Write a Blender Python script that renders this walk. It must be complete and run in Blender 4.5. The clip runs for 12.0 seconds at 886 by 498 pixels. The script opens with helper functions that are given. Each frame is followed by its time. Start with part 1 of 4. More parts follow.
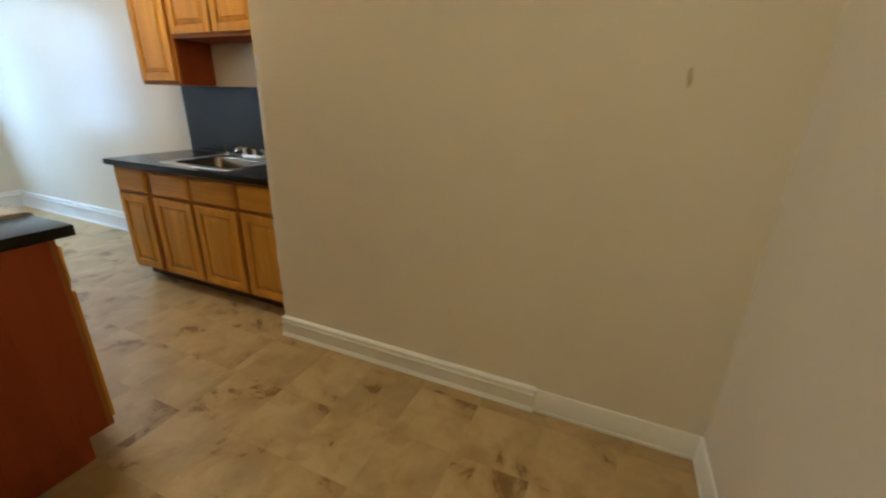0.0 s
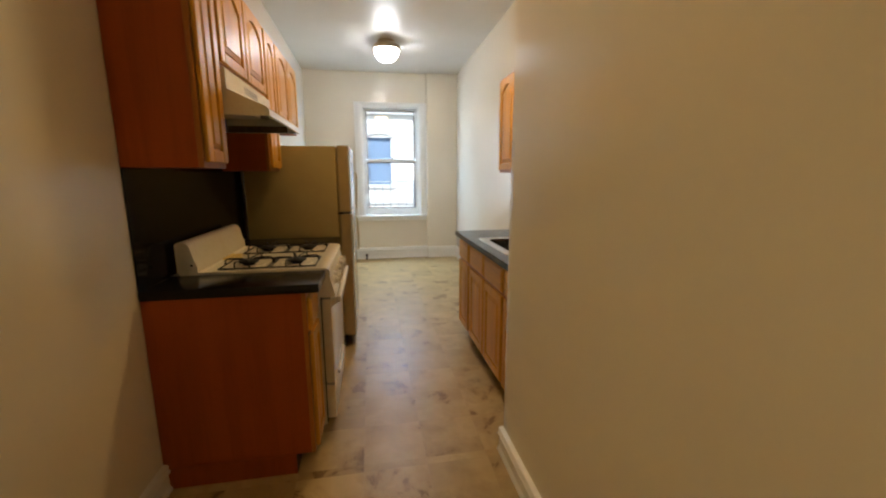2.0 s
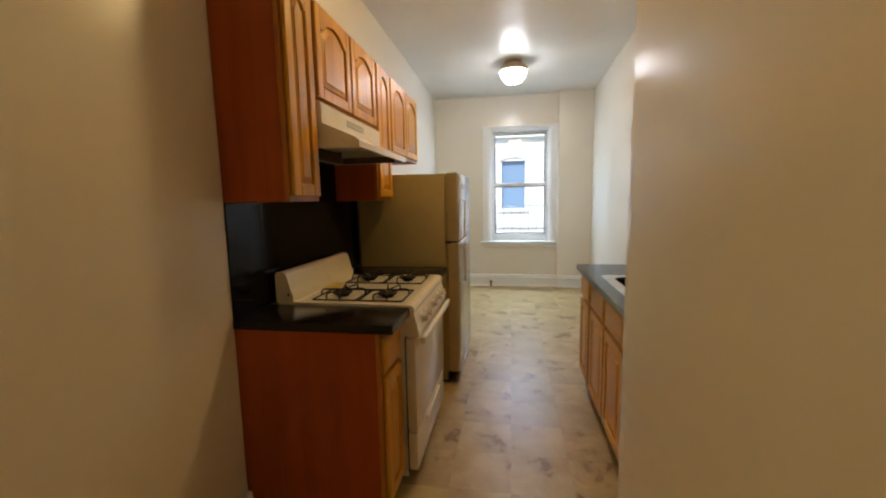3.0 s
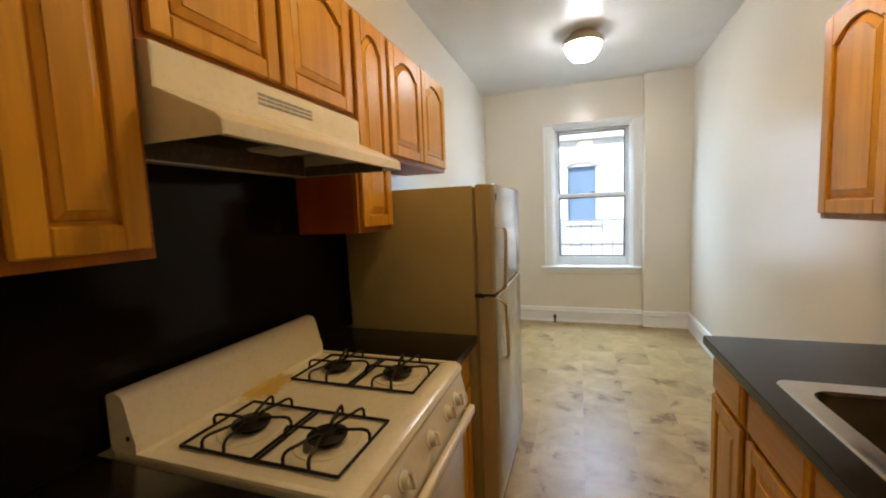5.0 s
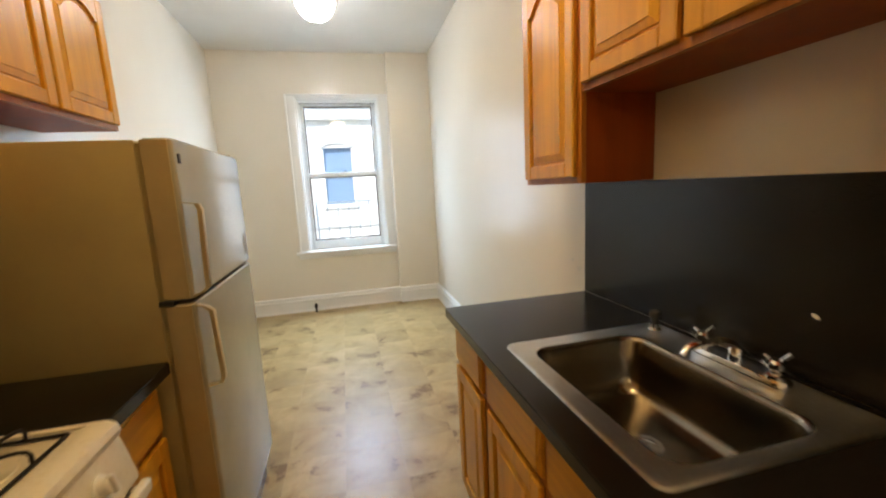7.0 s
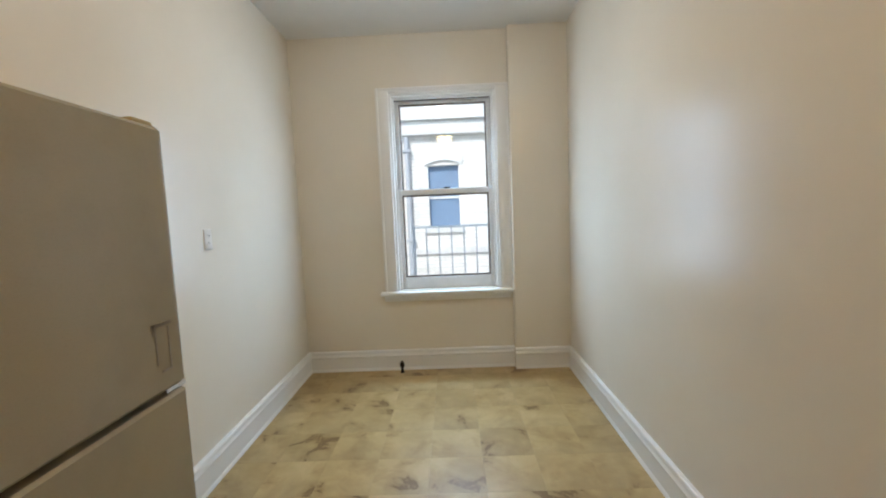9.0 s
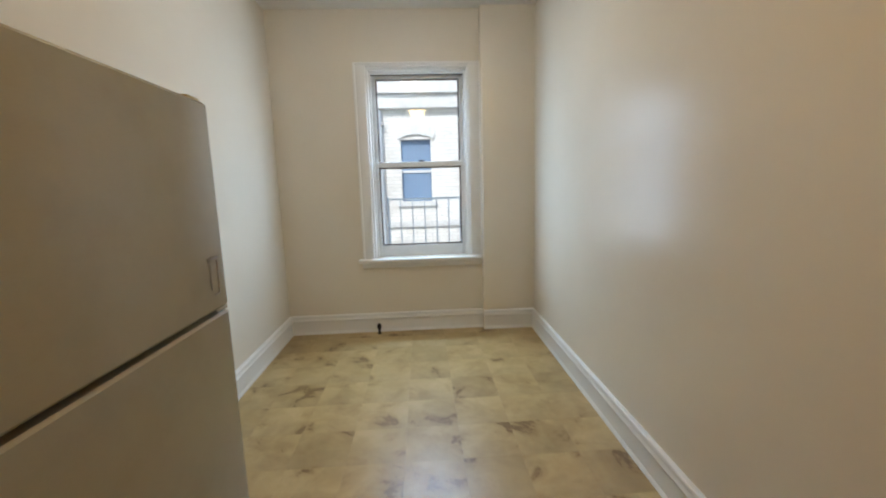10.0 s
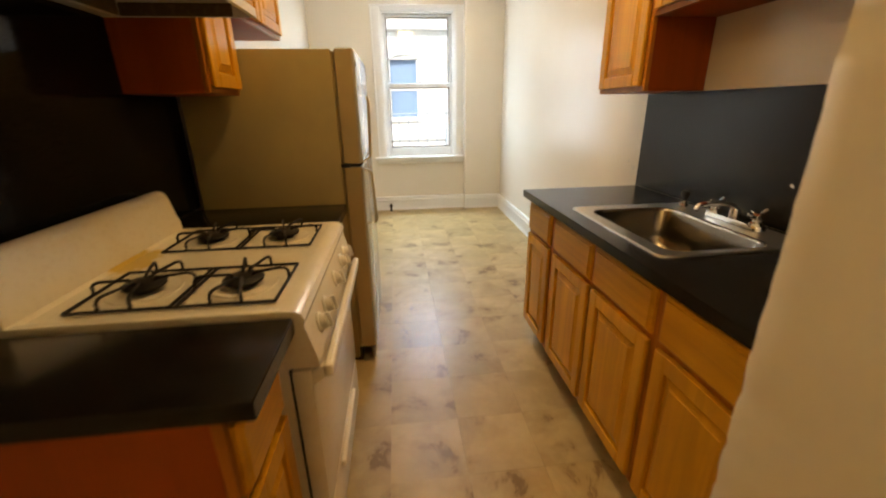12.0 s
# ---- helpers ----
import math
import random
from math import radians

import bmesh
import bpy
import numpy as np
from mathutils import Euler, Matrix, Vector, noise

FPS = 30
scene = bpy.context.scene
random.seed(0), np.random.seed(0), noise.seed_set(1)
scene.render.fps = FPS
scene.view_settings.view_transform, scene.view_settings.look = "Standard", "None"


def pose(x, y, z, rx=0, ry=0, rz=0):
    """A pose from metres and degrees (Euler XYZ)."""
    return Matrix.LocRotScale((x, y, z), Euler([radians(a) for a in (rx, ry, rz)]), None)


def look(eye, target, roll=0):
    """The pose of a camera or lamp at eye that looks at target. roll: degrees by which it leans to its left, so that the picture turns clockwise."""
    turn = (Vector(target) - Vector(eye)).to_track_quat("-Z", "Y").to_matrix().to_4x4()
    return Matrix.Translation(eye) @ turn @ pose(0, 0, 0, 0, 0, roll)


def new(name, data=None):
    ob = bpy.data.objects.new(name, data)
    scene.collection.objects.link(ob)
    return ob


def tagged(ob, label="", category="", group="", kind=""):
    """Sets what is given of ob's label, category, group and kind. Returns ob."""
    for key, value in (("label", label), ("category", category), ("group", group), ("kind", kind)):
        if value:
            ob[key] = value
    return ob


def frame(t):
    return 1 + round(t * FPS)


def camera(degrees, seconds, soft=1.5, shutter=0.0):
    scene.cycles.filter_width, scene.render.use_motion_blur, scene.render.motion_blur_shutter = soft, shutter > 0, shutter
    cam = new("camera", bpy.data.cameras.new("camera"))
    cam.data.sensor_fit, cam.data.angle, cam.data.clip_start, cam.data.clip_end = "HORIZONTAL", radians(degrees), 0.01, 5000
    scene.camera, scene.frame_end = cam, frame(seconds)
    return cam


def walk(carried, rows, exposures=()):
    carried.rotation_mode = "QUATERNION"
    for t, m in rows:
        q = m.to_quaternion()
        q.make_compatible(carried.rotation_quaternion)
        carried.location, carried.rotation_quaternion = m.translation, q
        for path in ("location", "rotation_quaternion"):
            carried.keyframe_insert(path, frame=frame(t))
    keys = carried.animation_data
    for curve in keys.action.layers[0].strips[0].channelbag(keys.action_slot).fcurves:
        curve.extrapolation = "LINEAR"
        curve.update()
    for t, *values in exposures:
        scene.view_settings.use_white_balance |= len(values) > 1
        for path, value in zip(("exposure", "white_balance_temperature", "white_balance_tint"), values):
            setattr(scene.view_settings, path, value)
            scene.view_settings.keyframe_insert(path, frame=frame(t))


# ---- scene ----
cam = camera(95.8, 12.0, 2.0, 0.3)
PATH = [
    (0, (0.007, 0.308, 1.353), (1.733, 1.042, 0.658), 1.6),
    (0.5, (0.27, 0.326, 1.326), (1.796, 1.471, 0.724), 1.4),
    (1, (0.556, 0.31, 1.354), (1.749, 1.833, 0.847), 0.9),
    (1.5, (0.834, 0.24, 1.36), (1.531, 2.059, 0.909), 1.5),
    (2, (0.952, 0.228, 1.384), (1.298, 2.164, 1.025), -0.2),
    (2.5, (1.114, 0.282, 1.419), (1.093, 2.261, 1.131), -0.3),
    (3, (1.18, 0.505, 1.413), (0.844, 2.462, 1.171), -1.2),
    (3.5, (1.176, 0.862, 1.446), (0.593, 2.765, 1.252), -2.6),
    (3.7, (1.182, 1.008, 1.44), (0.5, 2.882, 1.295), -2.2),
    (5.3, (1.152, 1.693, 1.499), (0.546, 3.586, 1.282), -2.3),
    (5.5, (1.153, 1.703, 1.477), (0.663, 3.61, 1.122), -2.2),
    (6, (1.203, 1.738, 1.448), (1.145, 3.666, 0.92), -3.0),
    (6.5, (1.243, 1.803, 1.434), (1.595, 3.707, 0.931), -3.1),
    (7, (1.288, 2.021, 1.423), (1.748, 3.943, 1.116), -3.0),
    (7.5, (1.326, 2.405, 1.445), (1.581, 4.381, 1.268), -2.7),
    (7.7, (1.328, 2.562, 1.43), (1.529, 4.546, 1.282), -2.5),
    (9.3, (1.376, 3.462, 1.417), (1.316, 5.451, 1.223), -2.5),
    (9.5, (1.389, 3.46, 1.407), (1.338, 5.447, 1.183), -2.6),
    (10, (1.313, 3.153, 1.389), (1.412, 5.129, 1.094), -1.7),
    (10.5, (1.204, 2.702, 1.42), (1.503, 4.65, 1.08), -0.7),
    (11, (1.138, 2.264, 1.352), (1.376, 4.203, 0.921), -0.4),
    (11.5, (1.026, 1.845, 1.369), (1.307, 3.748, 0.822), -1.9),
    (12, (0.962, 1.442, 1.357), (1.169, 3.316, 0.691), -1.0),
]
EXPOSURES = [(0.0, 1.27, 4800, 4), (0.8, 1.06, 5300, 8), (2.0, 0.93, 5950, 10), (3.7, 0.86, 5850, 10), (5.3, 1.03, 5900, 10), (6.0, 1.24, 6050, 10), (6.6, 1.28, 6150, 10), (7.0, 1.16, 6050, 10),
             (7.7, 0.92, 6000, 10), (9.3, 0.48, 6000, 10), (10.0, 0.43, 6050, 10), (10.6, 0.8, 6150, 10), (11.0, 1.06, 6250, 10), (12.0, 1.27, 6750, 11)]
walk(cam, [(t, look(eye, target, roll)) for t, eye, target, roll in PATH], EXPOSURES)

# ---- world, sun, large lights ----
SUN_ELEV, SUN_ROT = 40.0, 195.0
world = bpy.data.worlds.new("sky")
scene.world = world
world.use_nodes = True
wn = world.node_tree
sky = wn.nodes.new("ShaderNodeTexSky")
sky.sky_type = "NISHITA"
sky.sun_disc = False
sky.sun_elevation = radians(SUN_ELEV)
sky.sun_rotation = radians(SUN_ROT)
wn.links.new(sky.outputs[0], wn.nodes["Background"].inputs[0])
wn.nodes["Background"].inputs[1].default_value = 0.15

sun_data = bpy.data.lights.new("sun", "SUN")
sun_data.energy, sun_data.angle, sun_data.color = 2.7, radians(0.5), (1.0, 0.95, 0.88)
sun = new("sun", sun_data)
_a, _e = radians(SUN_ROT), radians(SUN_ELEV)
sun.matrix_world = look((0, 0, 0), (-math.sin(_a) * math.cos(_e), -math.cos(_a) * math.cos(_e), -math.sin(_e)))

# added area lamp, unseen outside above the window head, stands in for skylight
day_data = bpy.data.lights.new("sky_fill_lamp", "AREA")
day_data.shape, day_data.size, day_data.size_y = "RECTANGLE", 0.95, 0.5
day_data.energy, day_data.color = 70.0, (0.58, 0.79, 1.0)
day = new("sky_fill_lamp", day_data)
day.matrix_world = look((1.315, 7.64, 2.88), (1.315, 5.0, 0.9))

# two added lamps in the window opening, daylight stand-ins aimed along both side walls
for _side in (-1, 1):
    _d = bpy.data.lights.new("window_side_fill", "AREA")
    _d.shape, _d.size, _d.size_y, _d.spread = "RECTANGLE", 0.42, 1.5, radians(88)
    _d.energy, _d.color = 3.3 - 0.3 * _side, (0.6, 0.79, 1.0)
    _eye = Vector((1.315 - _side * 0.14, 7.13, 1.52))
    new("window_side_fill", _d).matrix_world = look(_eye, _eye + Vector((_side * 0.86, -0.51, 0)))

KITCHEN_GLOW, HALL_GLOW, ENTRY_FILL_GLOW = 22.0, 33.0, 25.0

# ---- materials ----


def mat(name):
    m = bpy.data.materials.new(name)
    m.use_nodes = True
    return m, m.node_tree, m.node_tree.nodes["Principled BSDF"]


def node(nt, kind, **sockets):
    n = nt.nodes.new(kind)
    for k, v in sockets.items():
        n.inputs[k].default_value = v
    return n


def coords(nt, scale=(1, 1, 1), shift=True):
    """Object coordinates, scaled, moved on by each object's own random number."""
    tc = nt.nodes.new("ShaderNodeTexCoord")
    mp = nt.nodes.new("ShaderNodeMapping")
    mp.inputs["Scale"].default_value = scale
    nt.links.new(tc.outputs["Object"], mp.inputs["Vector"])
    if shift:
        oi = nt.nodes.new("ShaderNodeObjectInfo")
        mul = nt.nodes.new("ShaderNodeVectorMath")
        mul.operation = "SCALE"
        mul.inputs[0].default_value = (17.0, 31.0, 23.0)
        nt.links.new(oi.outputs["Random"], mul.inputs["Scale"])
        nt.links.new(mul.outputs[0], mp.inputs["Location"])
    return mp.outputs[0]


def noise_tex(nt, vec, scale, detail=4.0, rough=0.55, distort=0.0):
    n = nt.nodes.new("ShaderNodeTexNoise")
    n.inputs["Scale"].default_value = scale
    n.inputs["Detail"].default_value = detail
    n.inputs["Roughness"].default_value = rough
    n.inputs["Distortion"].default_value = distort
    nt.links.new(vec, n.inputs["Vector"])
    return n.outputs["Fac"]


def ramp(nt, fac, stops):
    r = nt.nodes.new("ShaderNodeValToRGB")
    el = r.color_ramp.elements
    while len(el) < len(stops):
        el.new(0.5)
    for e, (p, c) in zip(el, stops):
        e.position = p
        e.color = (*c, 1) if len(c) == 3 else c
    nt.links.new(fac, r.inputs[0])
    return r.outputs[0]


def mixc(nt, fac, a, b, blend="MIX"):
    m = nt.nodes.new("ShaderNodeMix")
    m.data_type, m.blend_type = "RGBA", blend
    for sock, v in ((m.inputs[0], fac), (m.inputs[6], a), (m.inputs[7], b)):
        if isinstance(v, (int, float)):
            sock.default_value = v
        elif isinstance(v, tuple):
            sock.default_value = (*v, 1)
        else:
            nt.links.new(v, sock)
    return m.outputs[2]


def bump(nt, bsdf, height, strength=0.2, dist=0.002):
    b = nt.nodes.new("ShaderNodeBump")
    b.inputs["Strength"].default_value = strength
    b.inputs["Distance"].default_value = dist
    nt.links.new(height, b.inputs["Height"])
    nt.links.new(b.outputs[0], bsdf.inputs["Normal"])


def rough_from(nt, bsdf, fac, lo, hi):
    mr = nt.nodes.new("ShaderNodeMapRange")
    mr.inputs[3].default_value, mr.inputs[4].default_value = lo, hi
    nt.links.new(fac, mr.inputs[0])
    nt.links.new(mr.outputs[0], bsdf.inputs["Roughness"])


def paint(name, base, worn, rough=(0.3, 0.45), relief=0.15, spots=0.35):
    """Rolled paint: faint clouding, orange-peel relief, a few scuffs."""
    m, nt, b = mat(name)
    v = coords(nt, shift=False)
    cloud = noise_tex(nt, v, 1.3, 5)
    col = mixc(nt, ramp(nt, cloud, [(0.35, (0, 0, 0)), (0.7, (1, 1, 1))]), base, worn)
    if spots > 0:
        scuff = noise_tex(nt, v, 9.0, 6, 0.7)
        col = mixc(nt, ramp(nt, scuff, [(0.66, (0, 0, 0)), (0.78, (spots, spots, spots))]), col, tuple(c * 0.8 for c in worn))
    nt.links.new(col, b.inputs["Base Color"])
    rough_from(nt, b, cloud, *rough)
    peel = noise_tex(nt, v, 160.0, 2)
    wav = noise_tex(nt, v, 4.0, 3)
    add = nt.nodes.new("ShaderNodeMath")
    add.operation = "MULTIPLY_ADD"
    add.inputs[1].default_value = 1.8
    nt.links.new(wav, add.inputs[0])
    nt.links.new(peel, add.inputs[2])
    bump(nt, b, add.outputs[0], relief, 0.0015)
    return m


def wood(name, light, dark, grain, rough=(0.3, 0.45)):
    m, nt, b = mat(name)
    v = coords(nt, grain)
    fine = noise_tex(nt, v, 26.0, 6, 0.65, 0.3)
    broad = noise_tex(nt, v, 4.0, 4, 0.5, 1.2)
    tone = noise_tex(nt, coords(nt), 1.6, 3)
    col = mixc(nt, ramp(nt, broad, [(0.3, (0, 0, 0)), (0.7, (1, 1, 1))]), light, dark)
    pore = ramp(nt, fine, [(0.42, (0.55, 0.5, 0.45)), (0.56, (1, 1, 1))])
    col = mixc(nt, 0.32, col, pore, "MULTIPLY")
    col = mixc(nt, ramp(nt, tone, [(0.4, (0, 0, 0)), (0.75, (0.35, 0.35, 0.35))]), col, tuple(c * 0.72 for c in dark))
    nt.links.new(col, b.inputs["Base Color"])
    rough_from(nt, b, fine, *rough)
    b.inputs["Coat Weight"].default_value = 0.05
    b.inputs["Specular IOR Level"].default_value = 0.28
    b.inputs["Coat Roughness"].default_value = 0.2
    bump(nt, b, fine, 0.12, 0.001)
    return m


def speckle(name, base, fleck, rough=(0.25, 0.4), scale=420.0, metal=0.0, smudge=None):
    m, nt, b = mat(name)
    v = coords(nt, shift=False)
    dots = noise_tex(nt, v, scale, 2)
    cloud = noise_tex(nt, v, 5.0, 5, 0.6)
    col = mixc(nt, ramp(nt, dots, [(0.52, (0, 0, 0)), (0.68, (1, 1, 1))]), base, fleck)
    col = mixc(nt, ramp(nt, cloud, [(0.45, (0, 0, 0)), (0.75, (0.5, 0.5, 0.5))]), col, smudge or tuple(c * 0.75 for c in base))
    nt.links.new(col, b.inputs["Base Color"])
    b.inputs["Metallic"].default_value = metal
    rough_from(nt, b, cloud, *rough)
    bump(nt, b, dots, 0.05, 0.0006)
    return m


def vinyl():
    """Marbled cream floor tile with tan and brown veined patches, different on each tile."""
    m, nt, b = mat("marbled_vinyl")
    v = coords(nt)
    soft = noise_tex(nt, v, 5.0, 6, 0.6, 0.6)
    blotch = noise_tex(nt, v, 4.4, 6, 0.6, 0.5)
    vein = noise_tex(nt, v, 9.0, 8, 0.62, 1.6)
    col = mixc(nt, ramp(nt, soft, [(0.3, (0, 0, 0)), (0.72, (1, 1, 1))]), (0.56, 0.42, 0.205), (0.435, 0.312, 0.13))
    haze = noise_tex(nt, v, 3.0, 4, 0.6, 0.4)
    col = mixc(nt, ramp(nt, haze, [(0.48, (0, 0, 0)), (0.7, (0.55, 0.55, 0.55))]), col, (0.32, 0.22, 0.085))
    # sharp-edged chips of brown in a softer tan cloud
    cloud = ramp(nt, blotch, [(0.5, (0, 0, 0)), (0.62, (0.55, 0.55, 0.55))])
    col = mixc(nt, cloud, col, (0.33, 0.215, 0.075))
    chip = ramp(nt, blotch, [(0.605, (0, 0, 0)), (0.645, (1, 1, 1))])
    col = mixc(nt, mixc(nt, 1.0, chip, ramp(nt, vein, [(0.38, (0.15, 0.15, 0.15)), (0.5, (0.9, 0.9, 0.9))]), "MULTIPLY"), col, (0.18, 0.1, 0.024))
    oi = nt.nodes.new("ShaderNodeObjectInfo")
    col = mixc(nt, 0.42, col, ramp(nt, oi.outputs["Random"], [(0.0, (0.62, 0.59, 0.52)), (0.5, (0.9, 0.88, 0.83)), (1.0, (1, 1, 1))]), "MULTIPLY")
    dirt = noise_tex(nt, coords(nt, shift=False), 2.2, 7, 0.65)
    col = mixc(nt, ramp(nt, dirt, [(0.5, (0, 0, 0)), (0.78, (0.5, 0.5, 0.5))]), col, (0.23, 0.165, 0.08))
    nt.links.new(col, b.inputs["Base Color"])
    rough_from(nt, b, vein, 0.27, 0.4)
    bump(nt, b, soft, 0.12, 0.002)
    return m


def brickwork(name, a, b2, mortar):
    m, nt, b = mat(name)
    tc = nt.nodes.new("ShaderNodeTexCoord")
    sep = nt.nodes.new("ShaderNodeSeparateXYZ")
    com = nt.nodes.new("ShaderNodeCombineXYZ")
    nt.links.new(tc.outputs["Object"], sep.inputs[0])
    nt.links.new(sep.outputs[0], com.inputs[0])
    nt.links.new(sep.outputs[2], com.inputs[1])
    br = nt.nodes.new("ShaderNodeTexBrick")
    br.inputs["Scale"].default_value = 1.0
    br.inputs["Brick Width"].default_value, br.inputs["Row Height"].default_value = 0.215, 0.075
    br.inputs["Mortar Size"].default_value = 0.006
    br.inputs["Color1"].default_value, br.inputs["Color2"].default_value, br.inputs["Mortar"].default_value = (*a, 1), (*b2, 1), (*mortar, 1)
    nt.links.new(com.outputs[0], br.inputs["Vector"])
    grime = noise_tex(nt, tc.outputs["Object"], 1.1, 6, 0.65)
    col = mixc(nt, ramp(nt, grime, [(0.45, (0, 0, 0)), (0.75, (0.6, 0.6, 0.6))]), br.outputs["Color"], tuple(c * 0.6 for c in a))
    nt.links.new(col, b.inputs["Base Color"])
    b.inputs["Roughness"].default_value = 0.85
    bump(nt, b, br.outputs["Fac"], -0.4, 0.01)
    return m


WALL = paint("cream_wall_paint", (0.76, 0.71, 0.61), (0.73, 0.675, 0.57), (0.22, 0.26), 0.08, 0.0)
CEIL = paint("white_ceiling_paint", (0.78, 0.77, 0.74), (0.72, 0.71, 0.68), (0.3, 0.4), 0.12, 0.0)
TRIM = paint("white_gloss_trim", (0.84, 0.84, 0.82), (0.78, 0.77, 0.74), (0.25, 0.4), 0.1, 0.3)
VINYL = vinyl()
OAK = wood("honey_oak", (0.71, 0.36, 0.018), (0.56, 0.27, 0.011), (1, 1, 0.055))
OAK_ACROSS = wood("honey_oak_across", (0.71, 0.36, 0.018), (0.56, 0.27, 0.011), (1, 0.055, 1))
# door oak turned red-brown, the shade between doors put into its colour
OAK_GAP_SHADE = wood("gap_shade_oak", (0.46, 0.18, 0.018), (0.34, 0.115, 0.01), (1, 1, 0.055))
PANEL = wood("red_brown_laminate", (0.38, 0.078, 0.007), (0.31, 0.06, 0.005), (0.6, 0.6, 0.03), (0.4, 0.55))
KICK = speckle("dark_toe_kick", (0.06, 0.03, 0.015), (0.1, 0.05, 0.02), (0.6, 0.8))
COUNTER = speckle("charcoal_laminate", (0.0075, 0.006, 0.005), (0.022, 0.017, 0.013), (0.16, 0.26))
SPLASH = speckle("charcoal_laminate_upright", (0.0085, 0.007, 0.006), (0.02, 0.017, 0.014), (0.25, 0.25), 420.0, 0.0, (0.0085, 0.007, 0.006))
BLACK_SPLASH = speckle("black_laminate", (0.007, 0.006, 0.0065), (0.014, 0.012, 0.012), (0.06, 0.11))
ENAMEL = speckle("white_enamel", (0.76, 0.71, 0.60), (0.72, 0.66, 0.54), (0.12, 0.25), 60, 0.0, (0.68, 0.58, 0.4))
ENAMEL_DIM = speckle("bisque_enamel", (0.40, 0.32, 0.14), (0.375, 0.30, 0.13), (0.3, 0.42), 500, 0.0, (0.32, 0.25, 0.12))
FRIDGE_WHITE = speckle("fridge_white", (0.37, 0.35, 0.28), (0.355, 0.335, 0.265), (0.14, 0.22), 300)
ALMOND = speckle("almond_plastic", (0.46, 0.365, 0.19), (0.44, 0.35, 0.18), (0.3, 0.45), 300)
IRON = speckle("black_iron", (0.011, 0.009, 0.008), (0.03, 0.02, 0.014), (0.4, 0.65), 200)
RUBBER = speckle("black_rubber", (0.012, 0.012, 0.012), (0.03, 0.03, 0.03), (0.5, 0.7))
# rim's stainless darkened: the bowl's shade and dark reflections are in the colour
DARKENED_STEEL = speckle("shade_darkened_steel", (0.23, 0.2, 0.16), (0.27, 0.24, 0.19), (0.16, 0.3), 90, 1.0, (0.17, 0.14, 0.1))
STEEL_RIM = speckle("bright_steel_rim", (0.58, 0.56, 0.52), (0.64, 0.62, 0.58), (0.25, 0.36), 90, 1.0, (0.45, 0.42, 0.37))
CHROME = speckle("chrome", (0.82, 0.82, 0.82), (0.7, 0.7, 0.7), (0.05, 0.12), 60, 1.0)
VENT_GREY = speckle("grey_vent", (0.25, 0.24, 0.22), (0.35, 0.33, 0.3), (0.4, 0.6))
PLASTIC = speckle("white_plastic", (0.78, 0.76, 0.71), (0.72, 0.7, 0.66), (0.3, 0.4), 100)
BRASS = speckle("tan_painted_metal", (0.40, 0.32, 0.215), (0.35, 0.275, 0.18), (0.25, 0.4), 80)
SASH = speckle("white_vinyl_sash", (0.76, 0.76, 0.75), (0.7, 0.7, 0.69), (0.3, 0.4), 100)
TRACK = speckle("brown_sash_track", (0.09, 0.068, 0.046), (0.13, 0.1, 0.065), (0.4, 0.6))
STONE = speckle("pale_stone", (0.66, 0.65, 0.62), (0.56, 0.55, 0.52), (0.7, 0.9), 40)
BLIND = speckle("slate_blue_shutter", (0.16, 0.24, 0.36), (0.18, 0.27, 0.39), (0.4, 0.6), 30)
GALV = speckle("painted_railing_iron", (0.42, 0.44, 0.46), (0.48, 0.49, 0.5), (0.5, 0.7), 60)
BRICK = brickwork("pale_painted_brick", (0.78, 0.75, 0.70), (0.70, 0.67, 0.61), (0.58, 0.56, 0.52))
HOOD_SHADE = speckle("hood_shade_brown", (0.11, 0.075, 0.042), (0.17, 0.12, 0.07), (0.3, 0.5), 50)
GROUND = speckle("courtyard_concrete", (0.30, 0.29, 0.27), (0.22, 0.21, 0.2), (0.8, 0.95), 30)
SMUDGE = speckle("wall_smudge", (0.62, 0.58, 0.50), (0.56, 0.52, 0.44), (0.4, 0.5), 60)
for _m, _s in ((BLACK_SPLASH, 0.13), (IRON, 0.25), (COUNTER, 0.26), (SPLASH, 0.4), (PANEL, 0.2), (CEIL, 0.35)):
    _m.node_tree.nodes["Principled BSDF"].inputs["Specular IOR Level"].default_value = _s
STAIN = speckle("grey_scuff", (0.50, 0.43, 0.31), (0.42, 0.36, 0.26), (0.5, 0.6), 50)


